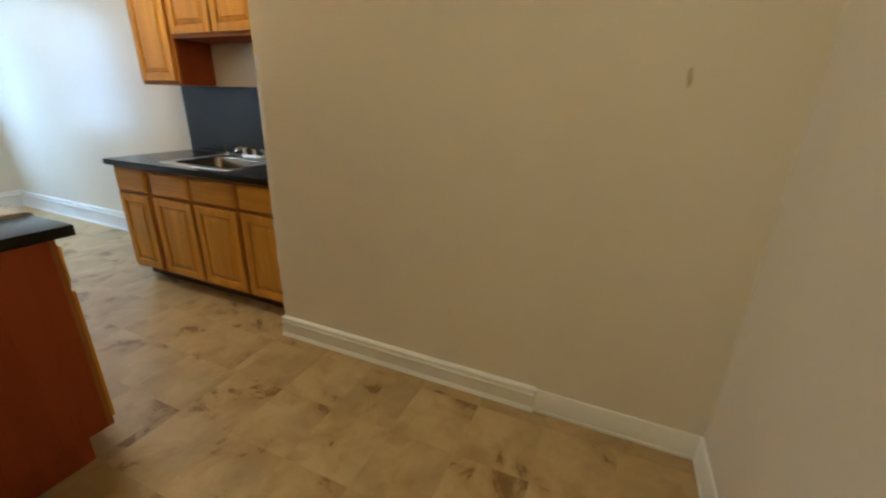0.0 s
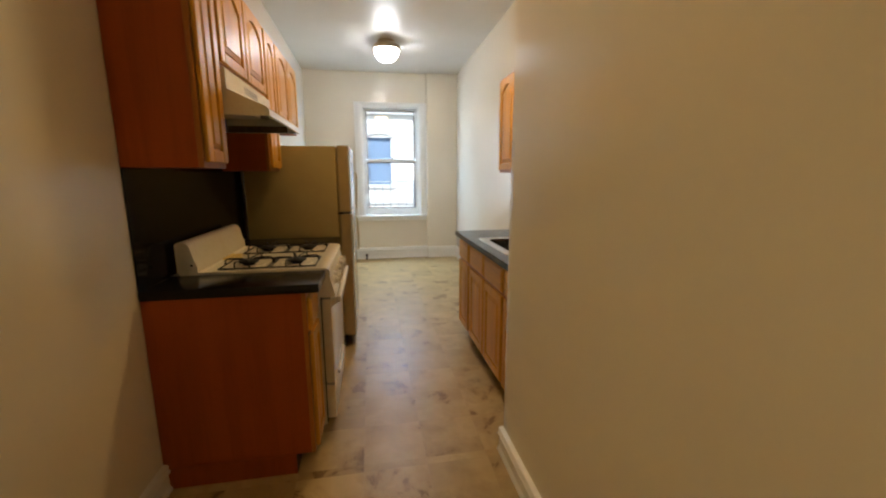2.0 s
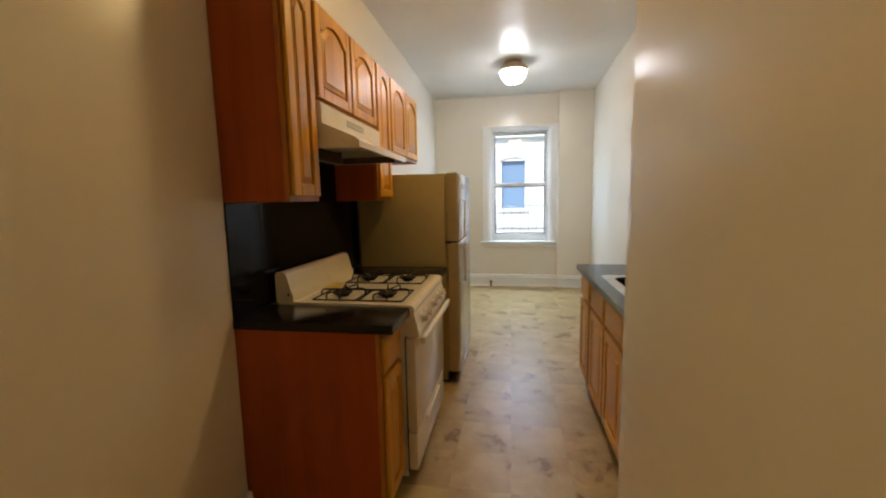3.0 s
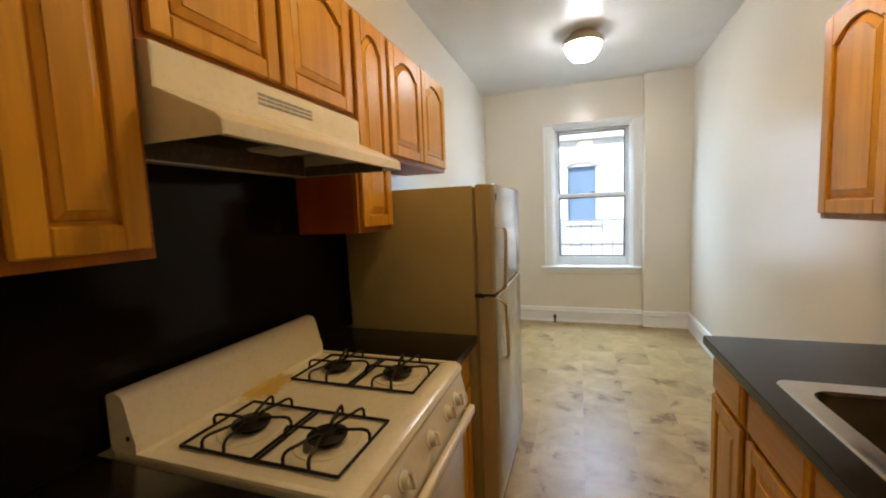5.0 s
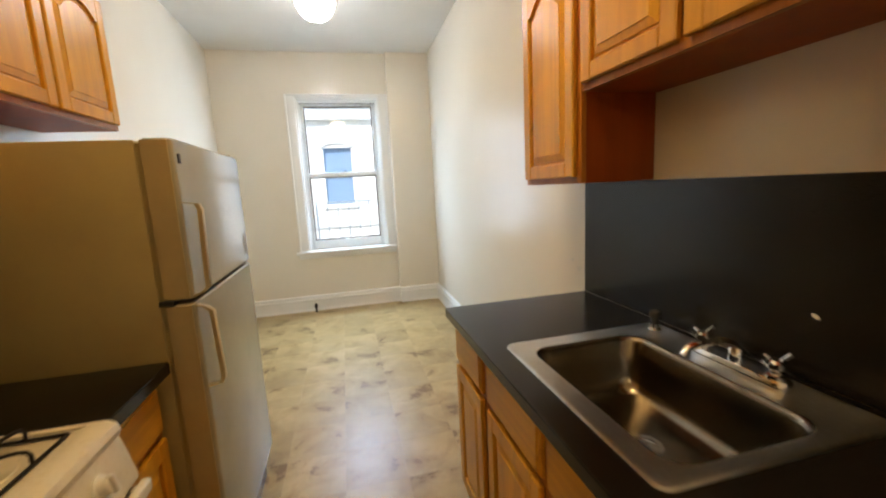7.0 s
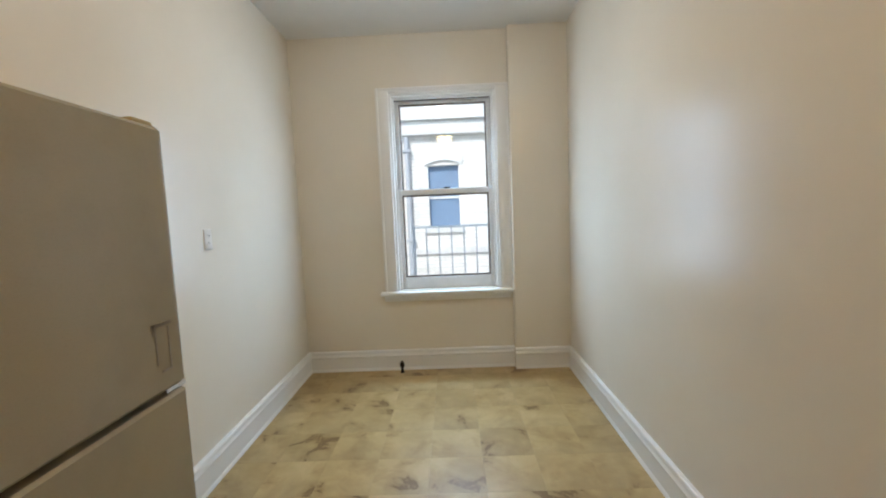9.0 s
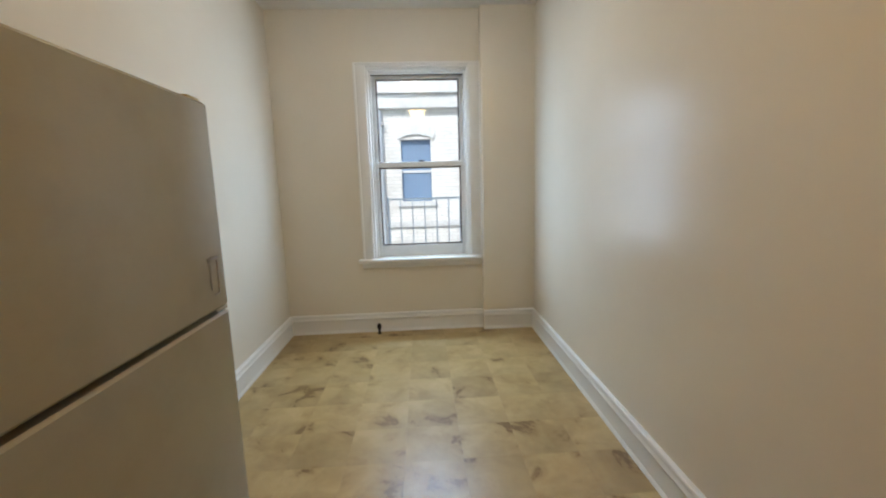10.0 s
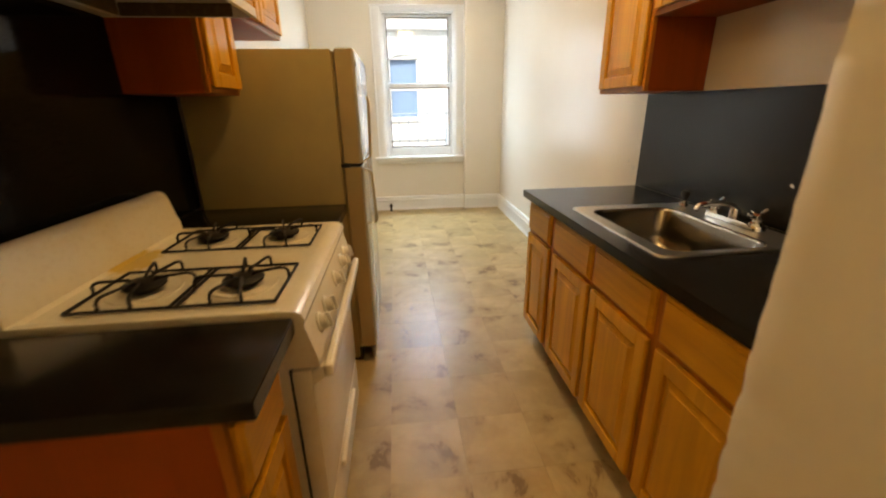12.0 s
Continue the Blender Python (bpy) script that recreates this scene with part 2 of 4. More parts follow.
def stained_enamel(spot, size):
    """White enamel with one yellow-brown cooking stain."""
    m = ENAMEL.copy()
    m.name = "stained_white_enamel"
    nt = m.node_tree
    b = nt.nodes["Principled BSDF"]
    base = b.inputs["Base Color"].links[0].from_socket
    tc = nt.nodes.new("ShaderNodeTexCoord")
    mp = nt.nodes.new("ShaderNodeMapping")
    mp.vector_type = "TEXTURE"
    mp.inputs["Location"].default_value, mp.inputs["Scale"].default_value = spot, size
    nt.links.new(tc.outputs["Object"], mp.inputs["Vector"])
    ln = nt.nodes.new("ShaderNodeVectorMath")
    ln.operation = "LENGTH"
    nt.links.new(mp.outputs[0], ln.inputs[0])
    wob = nt.nodes.new("ShaderNodeMath")
    wob.operation = "MULTIPLY_ADD"
    wob.inputs[1].default_value = 0.9
    nt.links.new(noise_tex(nt, tc.outputs["Object"], 18.0, 4), wob.inputs[0])
    nt.links.new(ln.outputs["Value"], wob.inputs[2])
    mask = ramp(nt, wob.outputs[0], [(0.8, (0.9, 0.9, 0.9)), (1.05, (0, 0, 0))])
    nt.links.new(mixc(nt, mask, base, (0.58, 0.40, 0.05)), b.inputs["Base Color"])
    return m


ENAMEL_TOP = stained_enamel((-0.20, 0.03, 0.925), (0.115, 0.24, 0.1))


def glass_material():
    m, nt, b = mat("window_glass")
    b.inputs["Base Color"].default_value = (0.97, 0.99, 0.98, 1)
    b.inputs["Roughness"].default_value = 0.0
    b.inputs["IOR"].default_value = 1.45
    b.inputs["Transmission Weight"].default_value = 1.0
    v = coords(nt, shift=False)
    bump(nt, b, noise_tex(nt, v, 3.0, 2), 0.02, 0.001)
    return m


def glow_material(name, strength, colour):
    m, nt, b = mat(name)
    b.inputs["Base Color"].default_value = (0.9, 0.85, 0.75, 1)
    b.inputs["Roughness"].default_value = 0.25
    b.inputs["Emission Color"].default_value = (*colour, 1)
    b.inputs["Emission Strength"].default_value = strength
    return m


GLASS = glass_material()
KITCHEN_GLASS = glow_material("lit_lamp_glass", KITCHEN_GLOW, (1.0, 0.95, 0.87))
ENTRY_FILL_GLASS = glow_material("added_entry_lamp_glass", ENTRY_FILL_GLOW, (1.0, 0.69, 0.30))
HALL_GLASS = glow_material("lit_hall_lamp_glass", HALL_GLOW, (1.0, 0.655, 0.255))

# ---- mesh helpers ----


def box(bm, x0, x1, y0, y1, z0, z1, bev=0.0, seg=2):
    r = bmesh.ops.create_cube(bm, size=1.0)
    vs = r["verts"]
    for v in vs:
        v.co = Vector((x0 + (v.co.x + 0.5) * (x1 - x0), y0 + (v.co.y + 0.5) * (y1 - y0), z0 + (v.co.z + 0.5) * (z1 - z0)))
    if bev > 0:
        es = list({e for v in vs for e in v.link_edges})
        bmesh.ops.bevel(bm, geom=es, offset=bev, segments=seg, affect="EDGES", profile=0.6)
    return vs


def prism(bm, pts, axis, a, b):
    """A closed outline pts (pairs) swept along axis from a to b. Axis x: pairs are (y, z); y: (x, z); z: (x, y)."""
    def at(p, s):
        u, v = p
        return {"x": (s, u, v), "y": (u, s, v), "z": (u, v, s)}[axis]
    lo = [bm.verts.new(at(p, a)) for p in pts]
    hi = [bm.verts.new(at(p, b)) for p in pts]
    n = len(pts)
    fs = [bm.faces.new(lo), bm.faces.new(hi)]
    for i in range(n):
        fs.append(bm.faces.new((lo[i], lo[(i + 1) % n], hi[(i + 1) % n], hi[i])))
    return fs


def tube(bm, pts, r, sides=8, caps=True):
    """A round bar along the points."""
    rings = []
    pts = [Vector(p) for p in pts]
    side = None
    for i, p in enumerate(pts):
        d = (pts[min(i + 1, len(pts) - 1)] - pts[max(i - 1, 0)]).normalized()
        if side is None:
            side = d.orthogonal().normalized()
        side = (side - d * side.dot(d)).normalized()
        up = d.cross(side)
        rings.append([bm.verts.new(p + (side * math.cos(2 * math.pi * k / sides) + up * math.sin(2 * math.pi * k / sides)) * r) for k in range(sides)])
    for a, b in zip(rings, rings[1:]):
        for k in range(sides):
            bm.faces.new((a[k], a[(k + 1) % sides], b[(k + 1) % sides], b[k]))
    if caps:
        bm.faces.new(rings[0][::-1])
        bm.faces.new(rings[-1])


def lathe(bm, prof, centre, axis="z", seg=24):
    """Profile pairs (radius, height) turned round an axis through centre."""
    c = Vector(centre)
    rings = []
    for r, h in prof:
        ring = []
        for k in range(seg):
            a = 2 * math.pi * k / seg
            u, v = r * math.cos(a), r * math.sin(a)
            ring.append(bm.verts.new(c + Vector({"z": (u, v, h), "x": (h, u, v), "y": (u, h, v)}[axis])))
        rings.append(ring)
    for a, b in zip(rings, rings[1:]):
        for k in range(seg):
            bm.faces.new((a[k], a[(k + 1) % seg], b[(k + 1) % seg], b[k]))
    bm.faces.new(rings[0])
    bm.faces.new(rings[-1])


def round_rect(x0, x1, y0, y1, r, n=5):
    pts = []
    for cx, cy, a0 in ((x1 - r, y1 - r, 0), (x0 + r, y1 - r, 90), (x0 + r, y0 + r, 180), (x1 - r, y0 + r, 270)):
        for k in range(n + 1):
            a = radians(a0 + 90 * k / n)
            pts.append((cx + r * math.cos(a), cy + r * math.sin(a)))
    return pts


def loft(bm, loops, cap_first=False, cap_last=False):
    rings = [[bm.verts.new(p) for p in l] for l in loops]
    n = len(rings[0])
    for a, b in zip(rings, rings[1:]):
        for k in range(n):
            bm.faces.new((a[k], a[(k + 1) % n], b[(k + 1) % n], b[k]))
    if cap_first:
        bm.faces.new(rings[0])
    if cap_last:
        bm.faces.new(rings[-1])


def base_of(ob):
    p = Vector((0, 0, 0))
    while ob is not None:
        p += ob.location
        ob = ob.parent
    return p


def part(name, bm, material, parent=None, label="", smooth=None):
    """Links a bmesh, modelled in world metres, as one mesh object, under its thing if that is given."""
    bmesh.ops.remove_doubles(bm, verts=bm.verts, dist=1e-6)
    bmesh.ops.recalc_face_normals(bm, faces=bm.faces)
    me = bpy.data.meshes.new(name)
    off = base_of(parent)
    bmesh.ops.translate(bm, verts=bm.verts, vec=-off)
    bm.to_mesh(me)
    bm.free()
    me.materials.append(material)
    if smooth:
        me.shade_smooth()
        me.set_sharp_from_angle(angle=radians(smooth))
    ob = new(name, me)
    ob.parent = parent
    if label:
        tagged(ob, label)
    return ob


def thing(name, at, label, category, group=""):
    ob = new(name)
    ob.empty_display_size = 0.05
    ob.location = at
    return tagged(ob, label, category, group)


def solid(name, dims, material, parent=None, label="", bev=0.0, smooth=None):
    bm = bmesh.new()
    box(bm, *dims, bev)
    return part(name, bm, material, parent, label, smooth or (20 if bev else None))


def setting(name, dims, material, label, category):
    return tagged(solid(name, dims, material), label, category, kind="structure")


# ---- structure ----
CEIL_Z = 3.01
RIGHT, FAR, HALL = 2.35, 7.05, -0.185
PART_X, PART_Y = 1.578, 1.998

LEFT_END, RIGHT_END = -0.025, 2.40


def side_wall(name, outline, label, smooth=None):
    """An upright wall over a plan outline, for walls that are not quite square to the room."""
    bm = bmesh.new()
    prism(bm, outline, "z", 0, CEIL_Z)
    tagged(part(name, bm, WALL, None, "", smooth), label, "wall", kind="structure")


side_wall("wall_west", [(-0.18, 1.02), (0, 1.02), (0, 3.75), (LEFT_END, FAR), (LEFT_END, 7.35), (-0.18, 7.35)], "cream painted plaster wall behind stove and refrigerator")
side_wall("wall_east", [(RIGHT, PART_Y), (RIGHT + 0.2, PART_Y), (RIGHT + 0.2, 7.35), (RIGHT_END, 7.35), (RIGHT_END, FAR), (RIGHT, 3.64)], "glossy cream painted plaster wall behind the sink counter")
setting("wall_hall_south", (-2.6, PART_X, HALL - 0.14, HALL, 0, CEIL_Z), WALL, "cream painted plaster wall at the hall's end", "wall")
setting("wall_hall_north", (-2.6, -0.18, 1.02, 1.16, 0, CEIL_Z), WALL, "plain cream plaster wall beside the hall", "wall")
setting("wall_hall_west", (-2.74, -2.6, HALL - 0.14, 1.16, 0, CEIL_Z), WALL, "plain cream plaster wall closing the hall", "wall")
setting("ceiling", (-2.74, RIGHT + 0.2, HALL - 0.14, 7.35, CEIL_Z, CEIL_Z + 0.2), CEIL, "white painted plaster ceiling", "ceiling")
setting("subfloor", (-2.74, RIGHT + 0.2, HALL - 0.14, 7.35, -0.16, -0.003), KICK, "dark subfloor under the vinyl tiles", "floor")


def partition():
    """The wall block beside the hall, its free corner lumpy with old plaster."""
    bm = bmesh.new()
    n = 150
    prev = None
    for i in range(n + 1):
        z = CEIL_Z * i / n
        w = 0.0016 * noise.noise((0, 3.1, z * 5)) + 0.0026 * noise.noise((7, 0, z * 17)) + 0.002 * noise.noise((5, 2, z * 41)) - 0.008 * max(0.0, z - 0.9)
        r = 0.008 + 0.003 * noise.noise((2, 1, z * 9))
        loop = [(PART_X, HALL - 0.14), (PART_X, PART_Y - 0.16), (PART_X - w, PART_Y - 0.05), (PART_X - w, PART_Y - r), (PART_X - w + r * 0.3, PART_Y - r * 0.3 + w), (PART_X - w + r, PART_Y + w),
                (PART_X + 0.09, PART_Y + w * 0.5), (PART_X + 0.2, PART_Y), (RIGHT + 0.2, PART_Y), (RIGHT + 0.2, HALL - 0.14)]
        ring = [bm.verts.new((x, y, z)) for x, y in loop]
        if prev:
            for k in range(len(ring)):
                bm.faces.new((prev[k], prev[(k + 1) % len(ring)], ring[(k + 1) % len(ring)], ring[k]))
        else:
            bm.faces.new(ring)
        prev = ring
    bm.faces.new(prev)
    ob = part("wall_partition", bm, WALL, None, "", 50)
    tagged(ob, "cream plaster partition wall with a lumpy painted corner", "wall", kind="structure")


partition()

# window wall, built round its opening
WX0, WX1, WZ0, WZ1 = 0.83, 1.795, 0.74, 2.515
for nm, d in (("wall_north_a", (LEFT_END, WX0, FAR, 7.35, 0, CEIL_Z)), ("wall_north_b", (WX1, RIGHT_END, FAR, 7.35, 0, CEIL_Z)),
              ("wall_north_c", (WX0, WX1, FAR, 7.35, 0, WZ0)), ("wall_north_d", (WX0, WX1, FAR, 7.35, WZ1, CEIL_Z))):
    setting(nm, d, WALL, "cream painted window wall", "wall")
CHASE_X, CHASE_Y = 1.895, 6.985
side_wall("pipe_chase", [(CHASE_X, FAR), (CHASE_X, CHASE_Y + 0.016), (CHASE_X + 0.005, CHASE_Y + 0.005), (CHASE_X + 0.016, CHASE_Y), (RIGHT_END - 0.001, CHASE_Y), (RIGHT_END - 0.001, FAR)], "shallow boxed-out pipe chase beside the window", 60)


def skirting(name, a, b, inward, height, label="white painted profiled baseboard", plain=False):
    """A moulded baseboard from a to b along a wall; inward points into the room."""
    a, b, w = Vector((*a, 0)), Vector((*b, 0)), Vector((*inward, 0))
    h = height
    if plain:
        prof = [(0, 0), (0.018, 0), (0.018, h * 0.12), (0.014, h * 0.14), (0.014, h * 0.9), (0.008, h), (0, h)]
    else:
        prof = [(0, 0), (0.03, 0), (0.028, 0.012), (0.02, 0.022), (0.018, h * 0.66), (0.028, h * 0.69), (0.03, h * 0.74), (0.024, h * 0.79), (0.022, h * 0.87), (0.026, h * 0.91), (0.022, h * 0.97), (0.012, h), (0, h)]
    bm = bmesh.new()
    loops = []
    for p in (a, b):
        loops.append([p + w * d + Vector((0, 0, z)) for d, z in prof])
    loft(bm, loops, True, True)
    return tagged(part(name, bm, TRIM, None, "", 35), label, "baseboard", kind="structure")


skirting("baseboard", (RIGHT, 3.632), (RIGHT_END, CHASE_Y), (-1, 0), 0.19)
skirting("baseboard", (-0.005, 4.23), (LEFT_END, FAR), (1, 0), 0.19)
skirting("baseboard", (LEFT_END, FAR), (CHASE_X, FAR), (0, -1), 0.19)
skirting("baseboard", (CHASE_X, CHASE_Y), (RIGHT_END, CHASE_Y), (0, -1), 0.19)
skirting("baseboard", (PART_X, 0.49), (PART_X, PART_Y), (-1, 0), 0.125)
skirting("baseboard", (PART_X, HALL), (PART_X, 0.488), (-1, 0), 0.115, "plain white flat baseboard length", True)
skirting("baseboard", (-2.6, HALL), (PART_X, HALL), (0, 1), 0.115, "plain white flat baseboard length", True)
skirting("baseboard", (0, 1.02), (0, 2.0), (1, 0), 0.125)


def window():
    w = thing("window_1", (1.315, FAR, WZ0), "white double-hung window, closed, in a moulded casing", "window")
    w["kind"] = "structure"
    cx0, cx1, cz1 = 0.745, 1.888, 2.535
    for nm, d in (("casing", (cx0, WX0 + 0.012, FAR - 0.024, FAR, 0.735, cz1)), ("casing", (WX1 - 0.012, cx1, FAR - 0.024, FAR, 0.735, cz1)), ("casing", (WX0 + 0.012, WX1 - 0.012, FAR - 0.024, FAR, WZ1 - 0.012, cz1))):
        solid(nm, d, TRIM, w, "", 0.006)
    # backband along the outer edge
    for d in ((cx0 - 0.014, cx0 + 0.006, FAR - 0.036, FAR - 0.001, 0.735, cz1 + 0.014), (cx1 - 0.006, cx1 + 0.006, FAR - 0.036, FAR - 0.001, 0.735, cz1 + 0.014), (cx0 + 0.006, cx1 - 0.006, FAR - 0.036, FAR - 0.001, cz1 - 0.006, cz1 + 0.014)):
        solid("backband", d, TRIM, w, "", 0.005)
    solid("window_sill", (0.69, 1.893, FAR - 0.075, FAR + 0.1, 0.703, 0.735), TRIM, w, "white painted window stool", 0.009)
    solid("apron", (0.72, 1.888, FAR - 0.018, FAR, 0.645, 0.703), TRIM, w, "", 0.004)
    # jambs and stops
    for d in ((WX0, WX0 + 0.03, FAR + 0.002, 7.33, 0.735, WZ1), (WX1 - 0.03, WX1, FAR + 0.002, 7.33, 0.735, WZ1), (WX0 + 0.03, WX1 - 0.03, FAR + 0.002, 7.33, WZ1 - 0.03, WZ1)):
        solid("jamb", d, TRIM, w, "", 0.003)
    for d in ((WX0 + 0.03, WX0 + 0.05, FAR + 0.05, FAR + 0.075, 0.735, WZ1 - 0.03), (WX1 - 0.05, WX1 - 0.03, FAR + 0.05, FAR + 0.075, 0.735, WZ1 - 0.03), (WX0 + 0.05, WX1 - 0.05, FAR + 0.05, FAR + 0.075, WZ1 - 0.05, WZ1 - 0.03)):
        solid("stop", d, TRIM, w, "", 0.003)
    for d in ((WX0 + 0.03, WX0 + 0.044, FAR + 0.075, FAR + 0.17, 0.735, WZ1 - 0.03), (WX1 - 0.044, WX1 - 0.03, FAR + 0.075, FAR + 0.17, 0.735, WZ1 - 0.03), (WX0 + 0.044, WX1 - 0.044, FAR + 0.09, FAR + 0.17, WZ1 - 0.048, WZ1 - 0.03)):
        solid("track", d, TRACK, w, "brown metal sash track")
    solid("outer_sill", (WX0, WX1, FAR + 0.1, 7.42, 0.69, 0.735), STONE, w)
    x0, x1 = WX0 + 0.046, WX1 - 0.046
    for nm, y, z0, z1, bot, top in (("lower_sash", FAR + 0.08, 0.737, 1.662, 0.112, 0.05), ("upper_sash", FAR + 0.122, 1.612, 2.484, 0.04, 0.045)):
        bm = bmesh.new()
        s = 0.038
        for d in ((x0, x0 + s, z0, z1), (x1 - s, x1, z0, z1), (x0 + s, x1 - s, z0, z0 + bot), (x0 + s, x1 - s, z1 - top, z1)):
            box(bm, d[0], d[1], y, y + 0.036, d[2], d[3], 0.004, 1)
        sash = part(nm, bm, SASH, w, "white vinyl sash", 40)
        bm = bmesh.new()
        g = 0.014
        gx0, gx1, gz0, gz1 = x0 + s, x1 - s, z0 + bot, z1 - top
        for d in ((gx0, gx0 + g, gz0, gz1), (gx1 - g, gx1, gz0, gz1), (gx0 + g, gx1 - g, gz0, gz0 + g), (gx0 + g, gx1 - g, gz1 - g, gz1)):
            box(bm, d[0], d[1], y + 0.008, y + 0.028, d[2], d[3])
        part("glazing_bead", bm, TRACK, sash)
        pane = solid("pane", (gx0 + 0.001, gx1 - 0.001, y + 0.016, y + 0.020, gz0 + 0.001, gz1 - 0.001), GLASS, sash)
        pane.visible_shadow = False
    bm = bmesh.new()
    lathe(bm, [(0.016, 0), (0.016, 0.012), (0.01, 0.018)], (1.33, FAR + 0.098, 1.662))
    box(bm, 1.30, 1.36, FAR + 0.085, FAR + 0.105, 1.667, 1.679, 0.003, 1)
    part("sash_lock", bm, IRON, w, "dark metal sash lock", 40)


window()

# ---- kitchen things ----


def arch_z(u, z_shoulder, rise):
    """Height of a cathedral arch at u from -1 to 1."""
    u = abs(u)
    return z_shoulder if u > 0.84 else z_shoulder + rise * (1 - (u / 0.84) ** 2) ** 0.75


def cabinet_door(parent, face, facing, y0, y1, z0, z1, arched, name="door"):
    """A framed door with a raised panel. face: x of its back; facing: +1 or -1 along x."""
    st = min(0.052, (y1 - y0) * 0.24)
    t = 0.019
    yi0, yi1, zi0 = y0 + st, y1 - st, z0 + st
    rise = min(0.05, (yi1 - yi0) * 0.3) if arched else 0.0
    zs = z1 - st - rise
    n = 16 if arched else 2
    X = lambda d: face + facing * d
    bm = bmesh.new()
    b = 0.004
    for d in ((y0, yi0, z0, z1), (yi1, y1, z0, z1), (yi0, yi1, z0, zi0)):
        box(bm, min(X(0), X(t)), max(X(0), X(t)), d[0], d[1], d[2], d[3], b, 1)
    top = [(yi0, z1), (yi1, z1)]
    for k in range(n + 1):
        u = 1 - 2 * k / n
        top.append(((yi0 + yi1) / 2 + u * (yi1 - yi0) / 2, arch_z(u, zs, rise)))
    prism(bm, top, "x", X(0), X(t - 0.0005))
    door = part(name, bm, OAK, parent, "honey oak door with a raised panel", 20)

    def outline(inset, depth):
        a0, a1 = yi0 + inset, yi1 - inset
        pts = [(X(depth), a0, zi0 + inset), (X(depth), a1, zi0 + inset)]
        for k in range(n + 1):
            u = 1 - 2 * k / n
            pts.append((X(depth), (a0 + a1) / 2 + u * (a1 - a0) / 2, arch_z(u, zs, rise) - inset))
        return pts
    bm = bmesh.new()
    w = min(0.032, (yi1 - yi0) * 0.22)
    loft(bm, [outline(-0.002, 0.004), outline(0.009, 0.005), outline(0.011, 0.009), outline(w, 0.0155), outline(w + 0.002, 0.0178)], True, True)
    part("panel", bm, OAK, door, "", 8)
    return door


def drawer_front(parent, face, facing, y0, y1, z0, z1):
    bm = bmesh.new()
    X = lambda d: face + facing * d
    R = lambda i, d: [(X(d), y0 + i, z0 + i), (X(d), y1 - i, z0 + i), (X(d), y1 - i, z1 - i), (X(d), y0 + i, z1 - i)]
    loft(bm, [R(0, 0), R(0, 0.009), R(0.003, 0.012), R(0.011, 0.015), R(0.013, 0.019)], True, True)
    return part("drawer_front", bm, OAK_ACROSS, parent, "honey oak drawer front with a routed edge", 20)


def cabinet(name, x_back, x_face, y0, y1, z0, z1, columns, label, group, arched=True, drawers=False, toe=0.0, end_panel=False, body_top=0.0):
    """A framed cabinet box; columns: pairs of y for its doors. It faces away from x_back."""
    f = 1 if x_face > x_back else -1
    c = thing(name, ((x_back + x_face) / 2, (y0 + y1) / 2, z0), label, "cabinet", group)
    fr = 0.019
    xb, xf = x_back, x_face - f * fr
    lo, hi = min(xb, xf), max(xb, xf)
    zb = z0 + toe
    bm = bmesh.new()
    box(bm, lo, hi, y0, y1, zb, body_top or z1, 0.0015, 1)
    part("body", bm, PANEL, c, "red-brown laminate cabinet box")
    if toe:
        a, b = (lo, hi - 0.07) if f > 0 else (lo + 0.07, hi)
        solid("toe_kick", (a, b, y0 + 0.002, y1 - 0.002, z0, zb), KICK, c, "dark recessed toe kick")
        if end_panel:
            solid("end_panel", (a, b, y0, y0 + 0.0018, z0, zb), PANEL, c)
    # face frame: stiles, rails
    a, b = min(xf, x_face), max(xf, x_face)
    bm = bmesh.new()
    sw = 0.036
    edges = [y0] + [(columns[i][1] + columns[i + 1][0]) / 2 for i in range(len(columns) - 1)] + [y1]
    for i, e in enumerate(edges):
        s0, s1 = (e, e + sw) if i == 0 else (e - sw, e) if i == len(edges) - 1 else (e - sw / 2, e + sw / 2)
        box(bm, a, b, s0, s1, zb, z1, 0.0015, 1)
    ys = [(e + (sw if i == 0 else sw / 2)) for i, e in enumerate(edges[:-1])]
    ye = [(e - (sw if i == len(edges) - 2 else sw / 2)) for i, e in enumerate(edges[1:])]
    zr = [(zb, zb + 0.034), (z1 - 0.034, z1)]
    if drawers:
        zr.append((z1 - 0.205, z1 - 0.17))
    for s, e in zip(ys, ye):
        for r0, r1 in zr:
            box(bm, a + 0.0004, b - 0.0004, s, e, r0, r1)
    part("face_frame", bm, OAK_GAP_SHADE, c, "oak face frame, gap shade in its red-brown colour")
    for d0, d1 in columns:
        if drawers:
            drawer_front(c, x_face + f * 0.0005, f, d0, d1, z1 - 0.178, z1 - 0.026)
            cabinet_door(c, x_face + f * 0.0005, f, d0, d1, zb + 0.02, z1 - 0.2, arched)
        else:
            cabinet_door(c, x_face + f * 0.0005, f, d0, d1, z0 + 0.022, z1 - 0.02, arched)
    return c


UP0, UP1 = 1.42, 2.325
# stove side
cabinet("wall_cabinet", 0.002, 0.302, 2.0, 2.255, UP0, UP1, [(2.018, 2.238)], "tall narrow oak wall cabinet, closed, with a plain end panel", "wall cabinets on the stove side")
cabinet("wall_cabinet", 0.002, 0.302, 2.258, 3.09, 1.87, UP1, [(2.275, 2.665), (2.683, 3.073)], "two-door oak wall cabinet above the range hood", "wall cabinets on the stove side")
cabinet("wall_cabinet", 0.002, 0.302, 3.093, 3.40, UP0, UP1, [(3.11, 3.383)], "single-door oak wall cabinet beside the refrigerator", "wall cabinets on the stove side")
